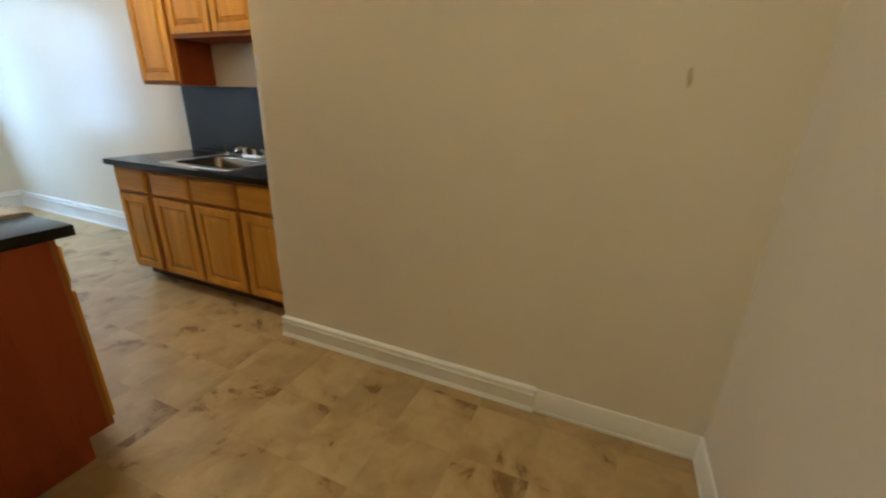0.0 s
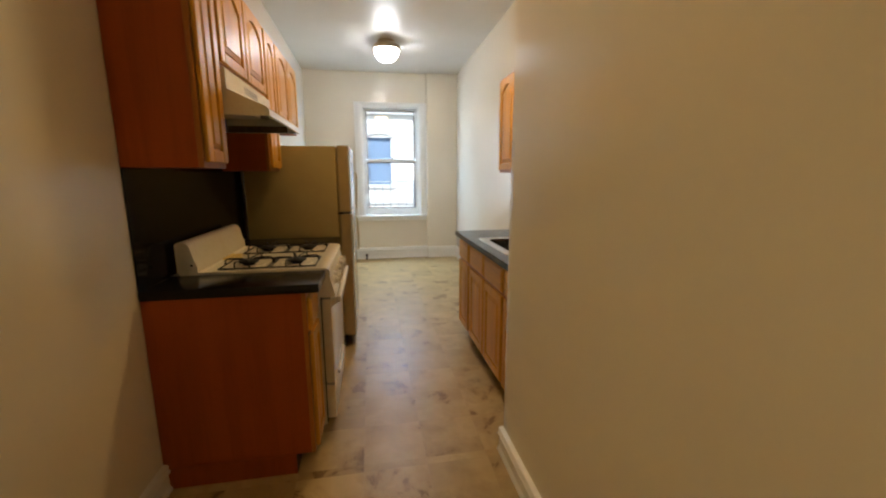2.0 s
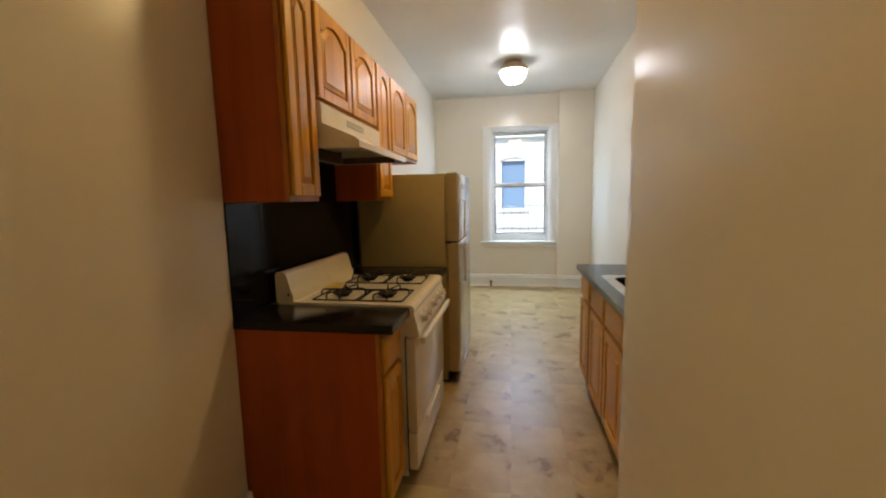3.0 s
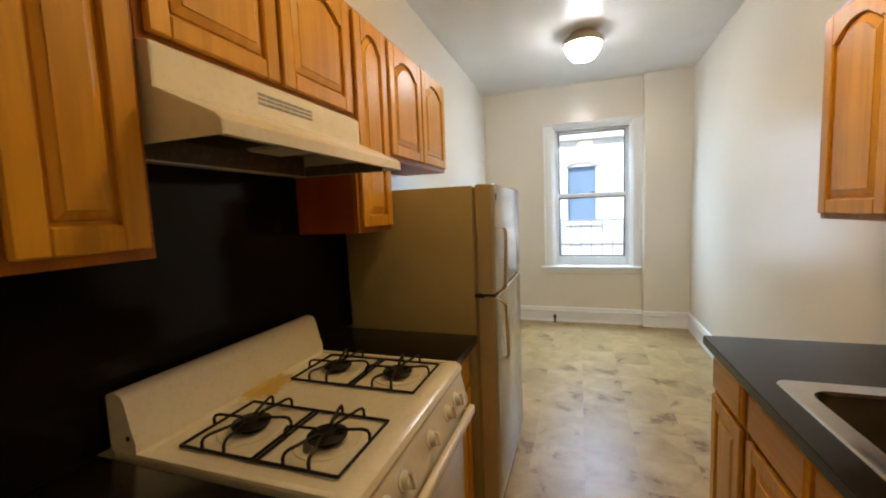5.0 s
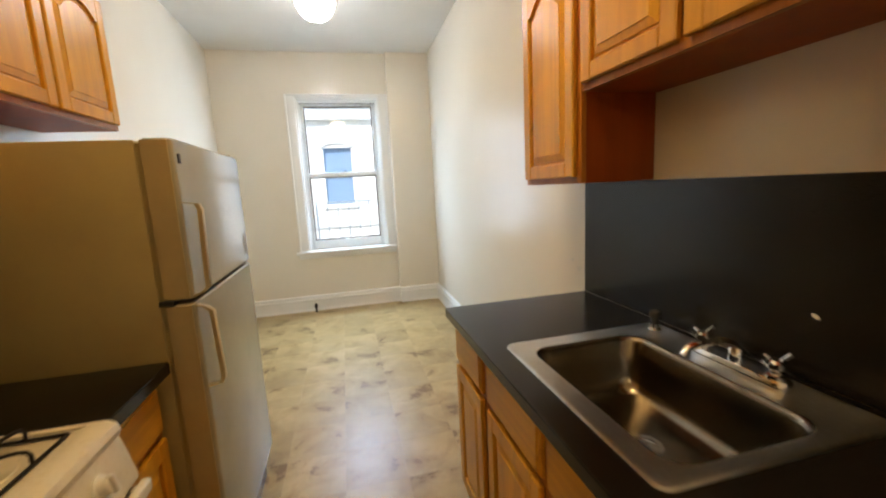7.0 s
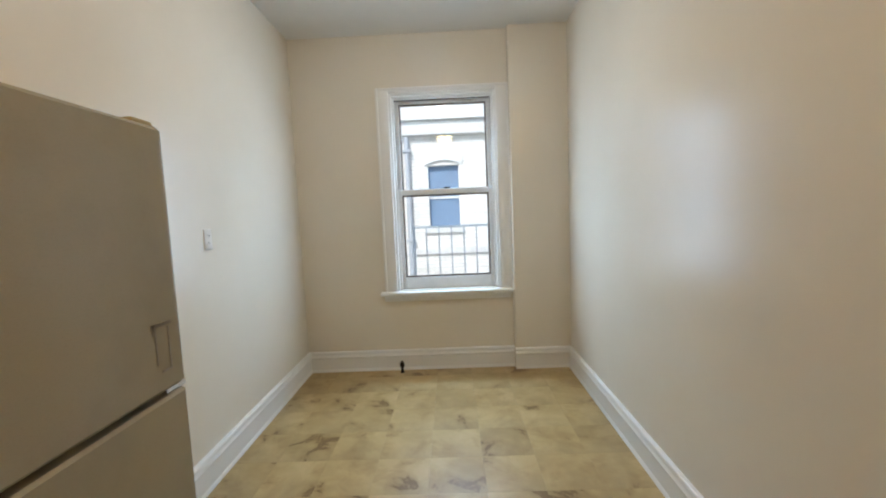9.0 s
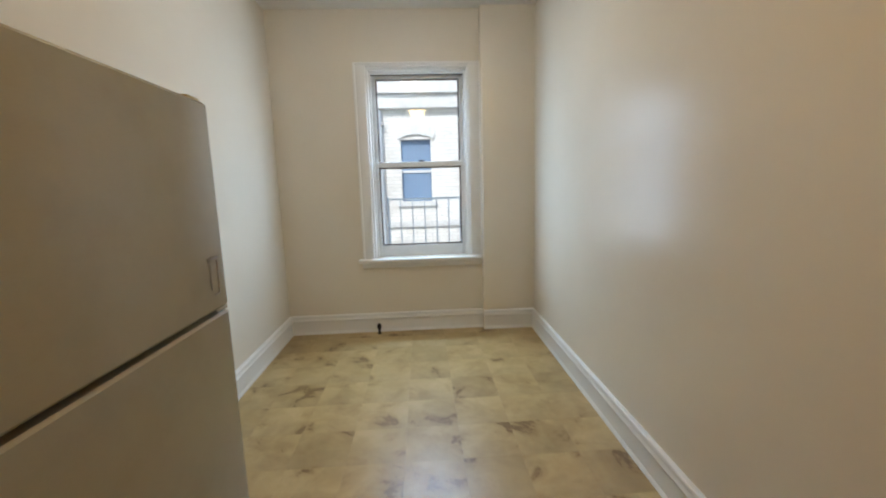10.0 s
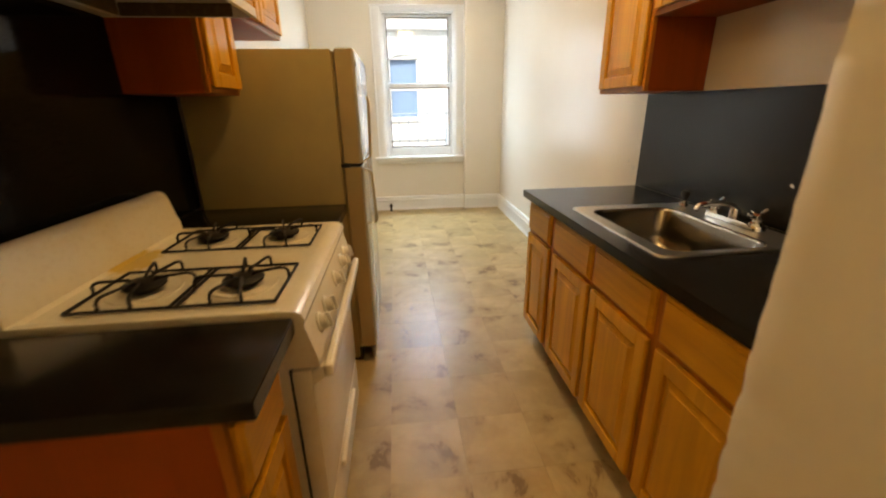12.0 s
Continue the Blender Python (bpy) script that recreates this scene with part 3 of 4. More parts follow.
cabinet("wall_cabinet", 0.002, 0.302, 3.403, 4.25, 1.755, UP1, [(3.42, 3.818), (3.836, 4.233)], "two-door oak wall cabinet above the refrigerator", "wall cabinets on the stove side")
# sink side
cabinet("wall_cabinet", RIGHT - 0.002, 2.062, 3.225, 3.63, 1.41, 2.17, [(3.245, 3.612)], "tall oak wall cabinet at the counter's end", "wall cabinets on the sink side")
cabinet("wall_cabinet", RIGHT - 0.002, 2.062, 2.408, 3.222, 1.70, 2.17, [(2.425, 2.808), (2.826, 3.205)], "short two-door oak wall cabinet above the sink", "wall cabinets on the sink side")
cabinet("wall_cabinet", RIGHT - 0.002, 2.062, PART_Y + 0.012, 2.405, 1.41, 2.17, [(2.028, 2.39)], "tall oak wall cabinet beside the partition", "wall cabinets on the sink side")
# base units
cabinet("base_cabinet", 0.002, 0.655, 2.0, 2.262, 0, 0.88, [(2.018, 2.245)], "narrow oak base cabinet with a red-brown end panel", "base cabinets", False, True, 0.1, True)
cabinet("base_cabinet", 0.002, 0.655, 3.062, 3.40, 0, 0.88, [(3.08, 3.383)], "narrow oak base cabinet between stove and refrigerator", "base cabinets", False, True, 0.1)
cabinet("base_cabinet", RIGHT - 0.002, 1.715, 3.245, 3.61, 0, 0.872, [(3.275, 3.59)], "oak base cabinet at the counter's end", "base cabinets", False, True, 0.1)
cabinet("sink_base_cabinet", RIGHT - 0.002, 1.715, 2.42, 3.242, 0, 0.872, [(2.432, 2.806), (2.838, 3.214)], "double oak cabinet under the sink", "base cabinets", False, True, 0.1, False, 0.66)
cabinet("base_cabinet", RIGHT - 0.002, 1.715, PART_Y + 0.012, 2.417, 0, 0.872, [(2.03, 2.39)], "oak base cabinet beside the partition", "base cabinets", False, True, 0.1)


def slab_counter(name, x0, x1, y0, y1, z0, z1, label, hole=None):
    c = thing(name, ((x0 + x1) / 2, (y0 + y1) / 2, z0), label, "countertop")
    bm = bmesh.new()
    if hole is None:
        box(bm, x0, x1, y0, y1, z0, z1, 0.004, 2)
    else:
        hx0, hx1, hy0, hy1 = hole
        xs, ys = (x0, hx0, hx1, x1), (y0, hy0, hy1, y1)
        grid = {}
        for zi, z in enumerate((z0, z1)):
            for i, x in enumerate(xs):
                for j, y in enumerate(ys):
                    grid[i, j, zi] = bm.verts.new((x, y, z))
        for zi in (0, 1):
            for i in range(3):
                for j in range(3):
                    if (i, j) != (1, 1):
                        bm.faces.new([grid[p] for p in ((i, j, zi), (i + 1, j, zi), (i + 1, j + 1, zi), (i, j + 1, zi))])
        for ring in ([(i, 0) for i in range(4)] + [(3, j) for j in range(1, 4)] + [(i, 3) for i in (2, 1, 0)] + [(0, j) for j in (2, 1)], [(1, 1), (2, 1), (2, 2), (1, 2)]):
            for p, q in zip(ring, ring[1:] + ring[:1]):
                bm.faces.new((grid[p[0], p[1], 0], grid[q[0], q[1], 0], grid[q[0], q[1], 1], grid[p[0], p[1], 1]))
    part("worktop", bm, COUNTER, c, "", 40)
    front = x1 if x0 < 1 else x0
    a, b = (front, front + 0.0015) if x0 < 1 else (front - 0.0015, front)
    solid("edge_band", (a, b, y0 + 0.002, y1 - 0.002, z0 + 0.002, z1 - 0.0045), COUNTER, c, "charcoal laminate front edge band")
    return c


SX0, SX1, SY0, SY1 = 1.745, 2.308, 2.503, 3.162
slab_counter("countertop", 0.002, 0.712, 1.994, 2.266, 0.881, 0.921, "short charcoal laminate countertop beside the stove")
slab_counter("countertop", 0.002, 0.705, 3.058, 3.402, 0.881, 0.921, "short charcoal laminate countertop beside the refrigerator")
slab_counter("countertop", 1.67, RIGHT - 0.008, PART_Y + 0.012, 3.628, 0.873, 0.911, "long charcoal laminate countertop around a steel sink", (SX0 + 0.02, SX1 - 0.02, SY0 + 0.02, SY1 - 0.02))
tagged(solid("backsplash", (0.001, 0.008, 2.003, 3.46, 0.922, 1.868), BLACK_SPLASH), "glossy black laminate backsplash behind the stove", "backsplash", kind="structure")
tagged(solid("backsplash", (RIGHT - 0.007, RIGHT - 0.0005, PART_Y + 0.014, 3.632, 0.912, 1.408), SPLASH), "charcoal laminate backsplash behind the sink", "backsplash", kind="structure")


def sink():
    s = thing("kitchen_sink", ((SX0 + SX1) / 2, (SY0 + SY1) / 2, 0.911), "stainless steel single-bowl drop-in sink, empty", "sink")
    Z = 0.9115
    L = lambda x0, x1, y0, y1, r, z: [(x, y, z) for x, y in round_rect(x0, x1, y0, y1, r)]
    bx0, bx1, by0, by1 = SX0 + 0.064, SX1 - 0.138, SY0 + 0.042, SY1 - 0.068
    bm = bmesh.new()
    loft(bm, [L(SX0, SX1, SY0, SY1, 0.03, Z), L(SX0 + 0.003, SX1 - 0.003, SY0 + 0.003, SY1 - 0.003, 0.03, Z + 0.005), L(SX0 + 0.012, SX1 - 0.012, SY0 + 0.012, SY1 - 0.012, 0.03, Z + 0.006),
              L(SX0 + 0.02, SX1 - 0.02, SY0 + 0.02, SY1 - 0.02, 0.03, Z + 0.003), L(bx0 - 0.006, bx1 + 0.006, by0 - 0.006, by1 + 0.006, 0.06, Z + 0.003)])
    part("rim", bm, STEEL_RIM, s, "stainless steel rim", 40)
    bm = bmesh.new()
    lo = []
    for inset, dz, r in ((-0.006, 0.003, 0.06), (0.0, 0.0, 0.06), (0.006, -0.012, 0.058), (0.014, -0.12, 0.055), (0.022, -0.155, 0.055), (0.045, -0.173, 0.05), (0.12, -0.178, 0.04)):
        lo.append(L(bx0 + inset, bx1 - inset, by0 + inset, by1 - inset, r, Z + dz))
    loft(bm, lo, False, True)
    part("bowl", bm, DARKENED_STEEL, s, "deep stainless bowl", 60)
    bm = bmesh.new()
    lathe(bm, [(0.042, 0.001), (0.042, 0.004), (0.03, 0.004), (0.026, -0.004)], ((bx0 + bx1) / 2, (by0 + by1) / 2, Z - 0.177))
    part("drain", bm, CHROME, s, "chrome drain", 30)


sink()


def faucet():
    fx, fy, fz = 2.243, 2.80, 0.9155
    f = thing("faucet", (fx, fy, fz), "chrome two-handle kitchen faucet on the sink's rear deck", "faucet")
    bm = bmesh.new()
    pts = round_rect(fx - 0.027, fx + 0.027, fy - 0.135, fy + 0.135, 0.026)
    loft(bm, [[(x, y, fz) for x, y in pts], [(x, y, fz + 0.012) for x, y in pts], [(fx + (x - fx) * 0.8, fy + (y - fy) * 0.97, fz + 0.022) for x, y in pts]], True, True)
    part("base_plate", bm, CHROME, f, "", 40)
    for s in (-1, 1):
        y = fy + s * 0.1
        bm = bmesh.new()
        lathe(bm, [(0.023, fz + 0.02), (0.022, fz + 0.03), (0.015, fz + 0.035), (0.016, fz + 0.042), (0.021, fz + 0.047), (0.021, fz + 0.06), (0.014, fz + 0.066)], (fx, y, 0), seg=16)
        h = part("handle", bm, CHROME, f, "chrome cross handle", 40)
        for dx, dy, dz in ((0.012, -0.022, 0.03), (-0.034, 0.006, 0.006), (0.006, 0.034, 0.008)):
            bm = bmesh.new()
            tube(bm, [(fx, y, fz + 0.055), (fx + dx * 0.6, y + dy * 0.6, fz + 0.056 + dz * 0.6), (fx + dx, y + dy, fz + 0.056 + dz)], 0.0048)
            part("lever", bm, CHROME, h, "", 40)
    bm = bmesh.new()
    lathe(bm, [(0.02, fz + 0.02), (0.019, fz + 0.05), (0.016, fz + 0.058)], (fx, fy, 0), seg=16)
    tube(bm, [(fx, fy, fz + 0.05), (fx - 0.012, fy, fz + 0.068), (fx - 0.05, fy, fz + 0.082), (fx - 0.11, fy, fz + 0.086), (fx - 0.155, fy, fz + 0.078), (fx - 0.168, fy, fz + 0.06)], 0.0105, 10)
    part("spout", bm, CHROME, f, "low chrome spout", 50)


faucet()


def sprayer():
    x, y, z = 2.248, 3.09, 0.9155
    s = thing("sink_sprayer", (x, y, z), "small chrome side sprayer on the sink deck", "sprayer")
    bm = bmesh.new()
    lathe(bm, [(0.022, z), (0.021, z + 0.008), (0.014, z + 0.014), (0.013, z + 0.026)], (x, y, 0), seg=14)
    part("holder", bm, CHROME, s, "", 40)
    bm = bmesh.new()
    lathe(bm, [(0.011, z + 0.026), (0.012, z + 0.042), (0.018, z + 0.052), (0.017, z + 0.068), (0.01, z + 0.072)], (x, y, 0), seg=14)
    part("head", bm, RUBBER, s, "black sprayer head", 40)


sprayer()


def stove():
    y0, y1 = 2.284, 3.052
    xf = 0.69
    s = thing("gas_stove", (0.35, (y0 + y1) / 2, 0), "white freestanding gas stove with four burners, worn enamel", "stove")
    solid("body", (0.03, xf - 0.012, y0 + 0.004, y1 - 0.004, 0.05, 0.893), ENAMEL, s, "white enamel sides", 0.004)
    for x in (0.09, 0.6):
        for y in (y0 + 0.06, y1 - 0.06):
            bm = bmesh.new()
            lathe(bm, [(0.018, 0.0), (0.018, 0.02), (0.012, 0.022), (0.012, 0.052)], (x, y, 0), seg=10)
            part("foot", bm, RUBBER, s)
    # cooktop: a shallow tray with a rolled front edge
    bm = bmesh.new()
    prof = [(0.04, 0.893), (0.04, 0.928), (0.12, 0.930), (0.13, 0.922), (0.655, 0.922), (0.68, 0.928), (0.71, 0.927), (0.727, 0.918), (0.733, 0.903), (0.73, 0.888), (0.68, 0.885)]
    prism(bm, prof, "y", y0, y1)
    part("cooktop", bm, ENAMEL_TOP, s, "white enamel cooktop with a yellowed stain", 30)
    for a in (y0 + 0.0005, y1 - 0.0185):
        solid("cooktop_edge", (0.12, 0.68, a, a + 0.018, 0.9195, 0.929), ENAMEL, s, "", 0.004)
    # backguard
    bm = bmesh.new()
    prism(bm, [(0.028, 0.925), (0.118, 0.9285), (0.118, 0.958), (0.108, 0.985), (0.092, 1.052), (0.082, 1.07), (0.062, 1.078), (0.04, 1.076), (0.028, 1.068)], "y", y0 + 0.002, y1 - 0.002)
    bg = part("backguard", bm, ENAMEL, s, "rounded white backguard", 40)
    bm = bmesh.new()
    lathe(bm, [(0.006, 0.0), (0.006, -0.003), (0.003, -0.004)], (0.095, y0 + 0.002, 0.965), "y", 10)
    part("screw", bm, IRON, bg)
    # sloped control panel
    bm = bmesh.new()
    prism(bm, [(0.67, 0.89), (0.728, 0.886), (0.752, 0.79), (0.752, 0.772), (0.67, 0.772)], "y", y0 + 0.003, y1 - 0.003)
    cp = part("control_panel", bm, ENAMEL, s, "", 25)
    slope = math.atan2(0.024, 0.096)
    for y in (y0 + 0.11, y0 + 0.205, (y0 + y1) / 2 + 0.01, y1 - 0.215, y1 - 0.12):
        bm = bmesh.new()
        lathe(bm, [(0.027, 0.0), (0.027, 0.004), (0.021, 0.006), (0.018, 0.022), (0.014, 0.025)], (0, 0, 0), "x", 16)
        box(bm, 0.018, 0.033, -0.0055, 0.0055, -0.021, 0.021, 0.003, 1)
        bmesh.ops.transform(bm, verts=bm.verts, matrix=Matrix.Translation((0.7405, y, 0.836)) @ Matrix.Rotation(-slope, 4, "Y"))
        part("knob", bm, PLASTIC, s, "worn white control knob", 35)
    # oven door with full-width handle
    solid("oven_door", (xf - 0.008, 0.73, y0 + 0.006, y1 - 0.006, 0.292, 0.762), ENAMEL, s, "white oven door", 0.008)
    bm = bmesh.new()
    loft(bm, [[(0.73, y0 + 0.012, 0.715), (0.73, y0 + 0.012, 0.752), (0.73, y0 + 0.03, 0.752), (0.73, y0 + 0.03, 0.715)], [(0.772, y0 + 0.02, 0.74), (0.772, y0 + 0.02, 0.768), (0.772, y0 + 0.05, 0.768), (0.772, y0 + 0.05, 0.74)]], True, True)
    loft(bm, [[(0.73, y1 - 0.03, 0.715), (0.73, y1 - 0.03, 0.752), (0.73, y1 - 0.012, 0.752), (0.73, y1 - 0.012, 0.715)], [(0.772, y1 - 0.05, 0.74), (0.772, y1 - 0.05, 0.768), (0.772, y1 - 0.02, 0.768), (0.772, y1 - 0.02, 0.74)]], True, True)
    box(bm, 0.758, 0.782, y0 + 0.008, y1 - 0.008, 0.738, 0.772, 0.009, 3)
    part("oven_handle", bm, ENAMEL, s, "white bar handle", 40)
    solid("door_gasket", (xf - 0.011, xf - 0.007, y0 + 0.002, y1 - 0.002, 0.07, 0.768), RUBBER, s)
    solid("broiler_drawer", (xf - 0.008, 0.728, y0 + 0.006, y1 - 0.006, 0.085, 0.28), ENAMEL, s, "white broiler drawer", 0.008)
    solid("drawer_pull", (0.728, 0.744, y0 + 0.2, y1 - 0.2, 0.245, 0.268), ENAMEL, s, "", 0.006)
    # burners and grates
    zc = 0.922
    for gy0, gy1 in ((2.345, 2.59), (2.765, 3.01)):
        gx0, gx1 = 0.19, 0.655
        gm = (gy0 + gy1) / 2
        for cx in (0.30, 0.545):
            bm = bmesh.new()
            lathe(bm, [(0.086, zc + 0.0005), (0.084, zc + 0.004), (0.06, zc + 0.0015), (0.05, zc + 0.001)], (cx, gm, 0), seg=24)
            bowl = part("drip_bowl", bm, ENAMEL, s, "white burner bowl", 40)
            bm = bmesh.new()
            lathe(bm, [(0.03, zc), (0.032, zc + 0.012), (0.05, zc + 0.015), (0.052, zc + 0.021), (0.044, zc + 0.026), (0.012, zc + 0.027)], (cx, gm, 0), seg=20)
            part("burner_cap", bm, IRON, s, "black burner cap", 40)
        bm = bmesh.new()
        r, zg = 0.0042, zc + 0.0065
        corners = [(gx0, gy0), (gx1, gy0), (gx1, gy1), (gx0, gy1)]
        for (ax, ay), (bx, by) in zip(corners, corners[1:] + corners[:1]):
            tube(bm, [(ax, ay, zg), (bx, by, zg)], r, 6)
        for mx in (0.416, 0.431):
            tube(bm, [(mx, gy0, zg), (mx, gy1, zg)], r, 6)
        for cx, xa, xb in ((0.30, gx0, 0.416), (0.545, 0.431, gx1)):
            for px, py in ((cx - 0.035, gy0), (cx + 0.035, gy0), (cx - 0.035, gy1), (cx + 0.035, gy1), (xa, gm - 0.02), (xb, gm + 0.02)):
                d = Vector((cx - px, gm - py, 0))
                d.normalize()
                p = Vector((px, py, zg))
                up = Vector((0, 0, 1))
                tip = Vector((cx, gm, zg)) - d * 0.03
                tube(bm, [p, p + up * 0.02, p + up * 0.028 + d * 0.006, p + up * 0.031 + d * 0.018, tip + up * 0.027, tip + up * 0.02 + d * 0.006], r, 6)
        part("burner_grate", bm, IRON, s, "black wire burner grate", 50)


stove()


def range_hood():
    y0, y1 = 2.262, 3.086
    h = thing("range_hood", (0.25, (y0 + y1) / 2, 1.66), "almond-white range hood under the wall cabinets", "range hood")
    bm = bmesh.new()
    prof = [(0.009, 1.869), (0.326, 1.869), (0.332, 1.862), (0.332, 1.774), (0.49, 1.704), (0.506, 1.690), (0.506, 1.662), (0.495, 1.660), (0.493, 1.682), (0.46, 1.695), (0.33, 1.755), (0.06, 1.755), (0.05, 1.663), (0.009, 1.663)]
    prism(bm, prof, "y", y0 + 0.004, y1 - 0.004)
    part("shell", bm, ENAMEL, h, "white enamel hood shell", 30)
    for a in (y0, y1 - 0.004):
        bm = bmesh.new()
        prism(bm, [(0.009, 1.8685), (0.325, 1.8685), (0.331, 1.8615), (0.331, 1.7735), (0.489, 1.7035), (0.505, 1.6895), (0.505, 1.661), (0.009, 1.661)], "y", a, a + 0.004)
        part("side_panel", bm, ENAMEL, h)
    n = Vector((1, 0, 0))
    tdir = Vector((0, 0, -1))
    c = Vector((0.3315, 2.67, 1.822))
    for k in range(3):
        for j in range(7):
            o = c + tdir * (0.012 * (k - 1)) + Vector((0, (j - 3) * 0.034, 0)) + n * 0.001
            q = [o + Vector((0, s * 0.0145, 0)) + tdir * w for s, w in ((-1, -0.0035), (1, -0.0035), (1, 0.0035), (-1, 0.0035))]
            bm = bmesh.new()
            loft(bm, [[p for p in q], [p + n * 0.0012 for p in q]], True, True)
            part("vent_slot", bm, VENT_GREY, h)
    solid("grease_filter", (0.075, 0.325, 2.30, 2.70, 1.724, 1.754), IRON, h, "dark grease filter", 0.003)
    solid("lamp_lens", (0.10, 0.315, 2.74, 2.9, 1.722, 1.754), PLASTIC, h, "unlit plastic lamp lens", 0.006)
    # added brown sheets that put the hood's inner shade into colour
    solid("back_shade", (0.0605, 0.066, y0 + 0.006, y1 - 0.006, 1.666, 1.753), HOOD_SHADE, h, "brown sheet, shade at the hood's inner back")
    solid("side_shade", (0.07, 0.43, y1 - 0.008, y1 - 0.0045, 1.664, 1.704), HOOD_SHADE, h, "brown sheet, shade at the hood's inner side")
    solid("top_shade", (0.07, 0.325, 2.905, y1 - 0.01, 1.745, 1.7545), HOOD_SHADE, h, "brown sheet, shade at the hood's inner top")


range_hood()


def refrigerator():
    y0, y1 = 3.418, 4.205
    xb, xd, xf, top, gap = 0.70, 0.712, 0.80, 1.612, 1.103
    r = thing("refrigerator", (0.4, (y0 + y1) / 2, 0), "white top-freezer refrigerator with almond sides and handles", "refrigerator")
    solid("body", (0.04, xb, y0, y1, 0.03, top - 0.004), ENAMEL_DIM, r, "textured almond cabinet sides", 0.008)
    solid("kick_grille", (0.3, 0.715, y0 + 0.01, y1 - 0.01, 0.012, 0.095), RUBBER, r, "dark kick grille")
    for y in (y0 + 0.06, y1 - 0.06):
        for x in (0.1, 0.66):
            bm = bmesh.new()
            lathe(bm, [(0.02, 0.0), (0.02, 0.012), (0.012, 0.014), (0.012, 0.034)], (x, y, 0), seg=10)
            part("foot", bm, RUBBER, r)
    solid("kick_plate", (0.765, 0.785, y0 + 0.03, 4.06, 0.008, 0.086), DARKENED_STEEL, r, "grey kick plate", 0.003)
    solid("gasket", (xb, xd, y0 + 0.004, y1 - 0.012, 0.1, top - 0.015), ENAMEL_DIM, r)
    for nm, z0, z1 in (("freezer_door", gap + 0.006, top), ("fridge_door", 0.1, gap - 0.006)):
        bm = bmesh.new()
        pts = round_rect(xd, xf, y0 - 0.001, y1 + 0.001, 0.02, 4)
        ins = lambda d: [((x - (xd + xf) / 2) * (1 - d * 20) + (xd + xf) / 2, (y - (y0 + y1) / 2) * (1 - d * 2.5) + (y0 + y1) / 2) for x, y in pts]
        loft(bm, [[(x, y, z0) for x, y in ins(0.006)], [(x, y, z0 + 0.006) for x, y in pts], [(x, y, z1 - 0.006) for x, y in pts], [(x, y, z1) for x, y in ins(0.006)]], True, True)
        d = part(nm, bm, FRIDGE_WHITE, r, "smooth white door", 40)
        solid("edge_trim", (xd + 0.004, xf - 0.012, y0 - 0.0035, y0 + 0.01, z0 + 0.006, z1 - 0.006), ALMOND, d, "almond door edge")
        bm = bmesh.new()
        a, b = (gap + 0.014, gap + 0.318) if nm == "freezer_door" else (gap - 0.30, gap - 0.014)
        prof = [(a, 0.0), (a + 0.01, 0.026), (a + 0.026, 0.044), (b - 0.03, 0.052), (b - 0.01, 0.044), (b - 0.004, 0.0)]
        if nm == "fridge_door":
            prof = [(a + 0.004, 0.0), (a + 0.01, 0.044), (a + 0.03, 0.052), (b - 0.026, 0.044), (b - 0.01, 0.026), (b, 0.0)]
        loops = []
        for z, o in prof:
            x = xf + o - 0.004
            loops.append([(x - 0.007, y0 + 0.008, z), (x + 0.005, y0 + 0.008, z), (x + 0.007, y0 + 0.016, z), (x + 0.005, y0 + 0.032, z), (x - 0.007, y0 + 0.032, z)])
        loft(bm, loops, True, True)
        part("handle", bm, ALMOND, d, "long almond plastic handle", 50)
    solid("centre_hinge", (xd + 0.01, xf - 0.01, y1 - 0.05, y1 + 0.004, gap - 0.0055, gap + 0.0055), CHROME, r)
    solid("centre_bracket", (xd - 0.012, xd + 0.03, y0 - 0.007, y0 + 0.03, gap - 0.008, gap + 0.008), RUBBER, r)
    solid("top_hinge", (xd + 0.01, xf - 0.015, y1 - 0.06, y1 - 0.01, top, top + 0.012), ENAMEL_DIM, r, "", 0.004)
    solid("badge", (xf - 0.001, xf + 0.003, y0 + 0.03, y0 + 0.05, top - 0.075, top - 0.045), IRON, r, "small dark badge plate", 0.001)
    # old mark near the far edge of the freezer door
    for d in ((4.118, 4.168, 1.236, 1.242), (4.118, 4.126, 1.222, 1.242), (4.124, 4.128, 1.165, 1.236), (4.158, 4.162, 1.15, 1.232), (4.136, 4.162, 1.148, 1.152)):
        solid("scuff_mark", (xf - 0.001, xf + 0.0012, d[0], d[1], d[2], d[3]), VENT_GREY, r)


refrigerator()


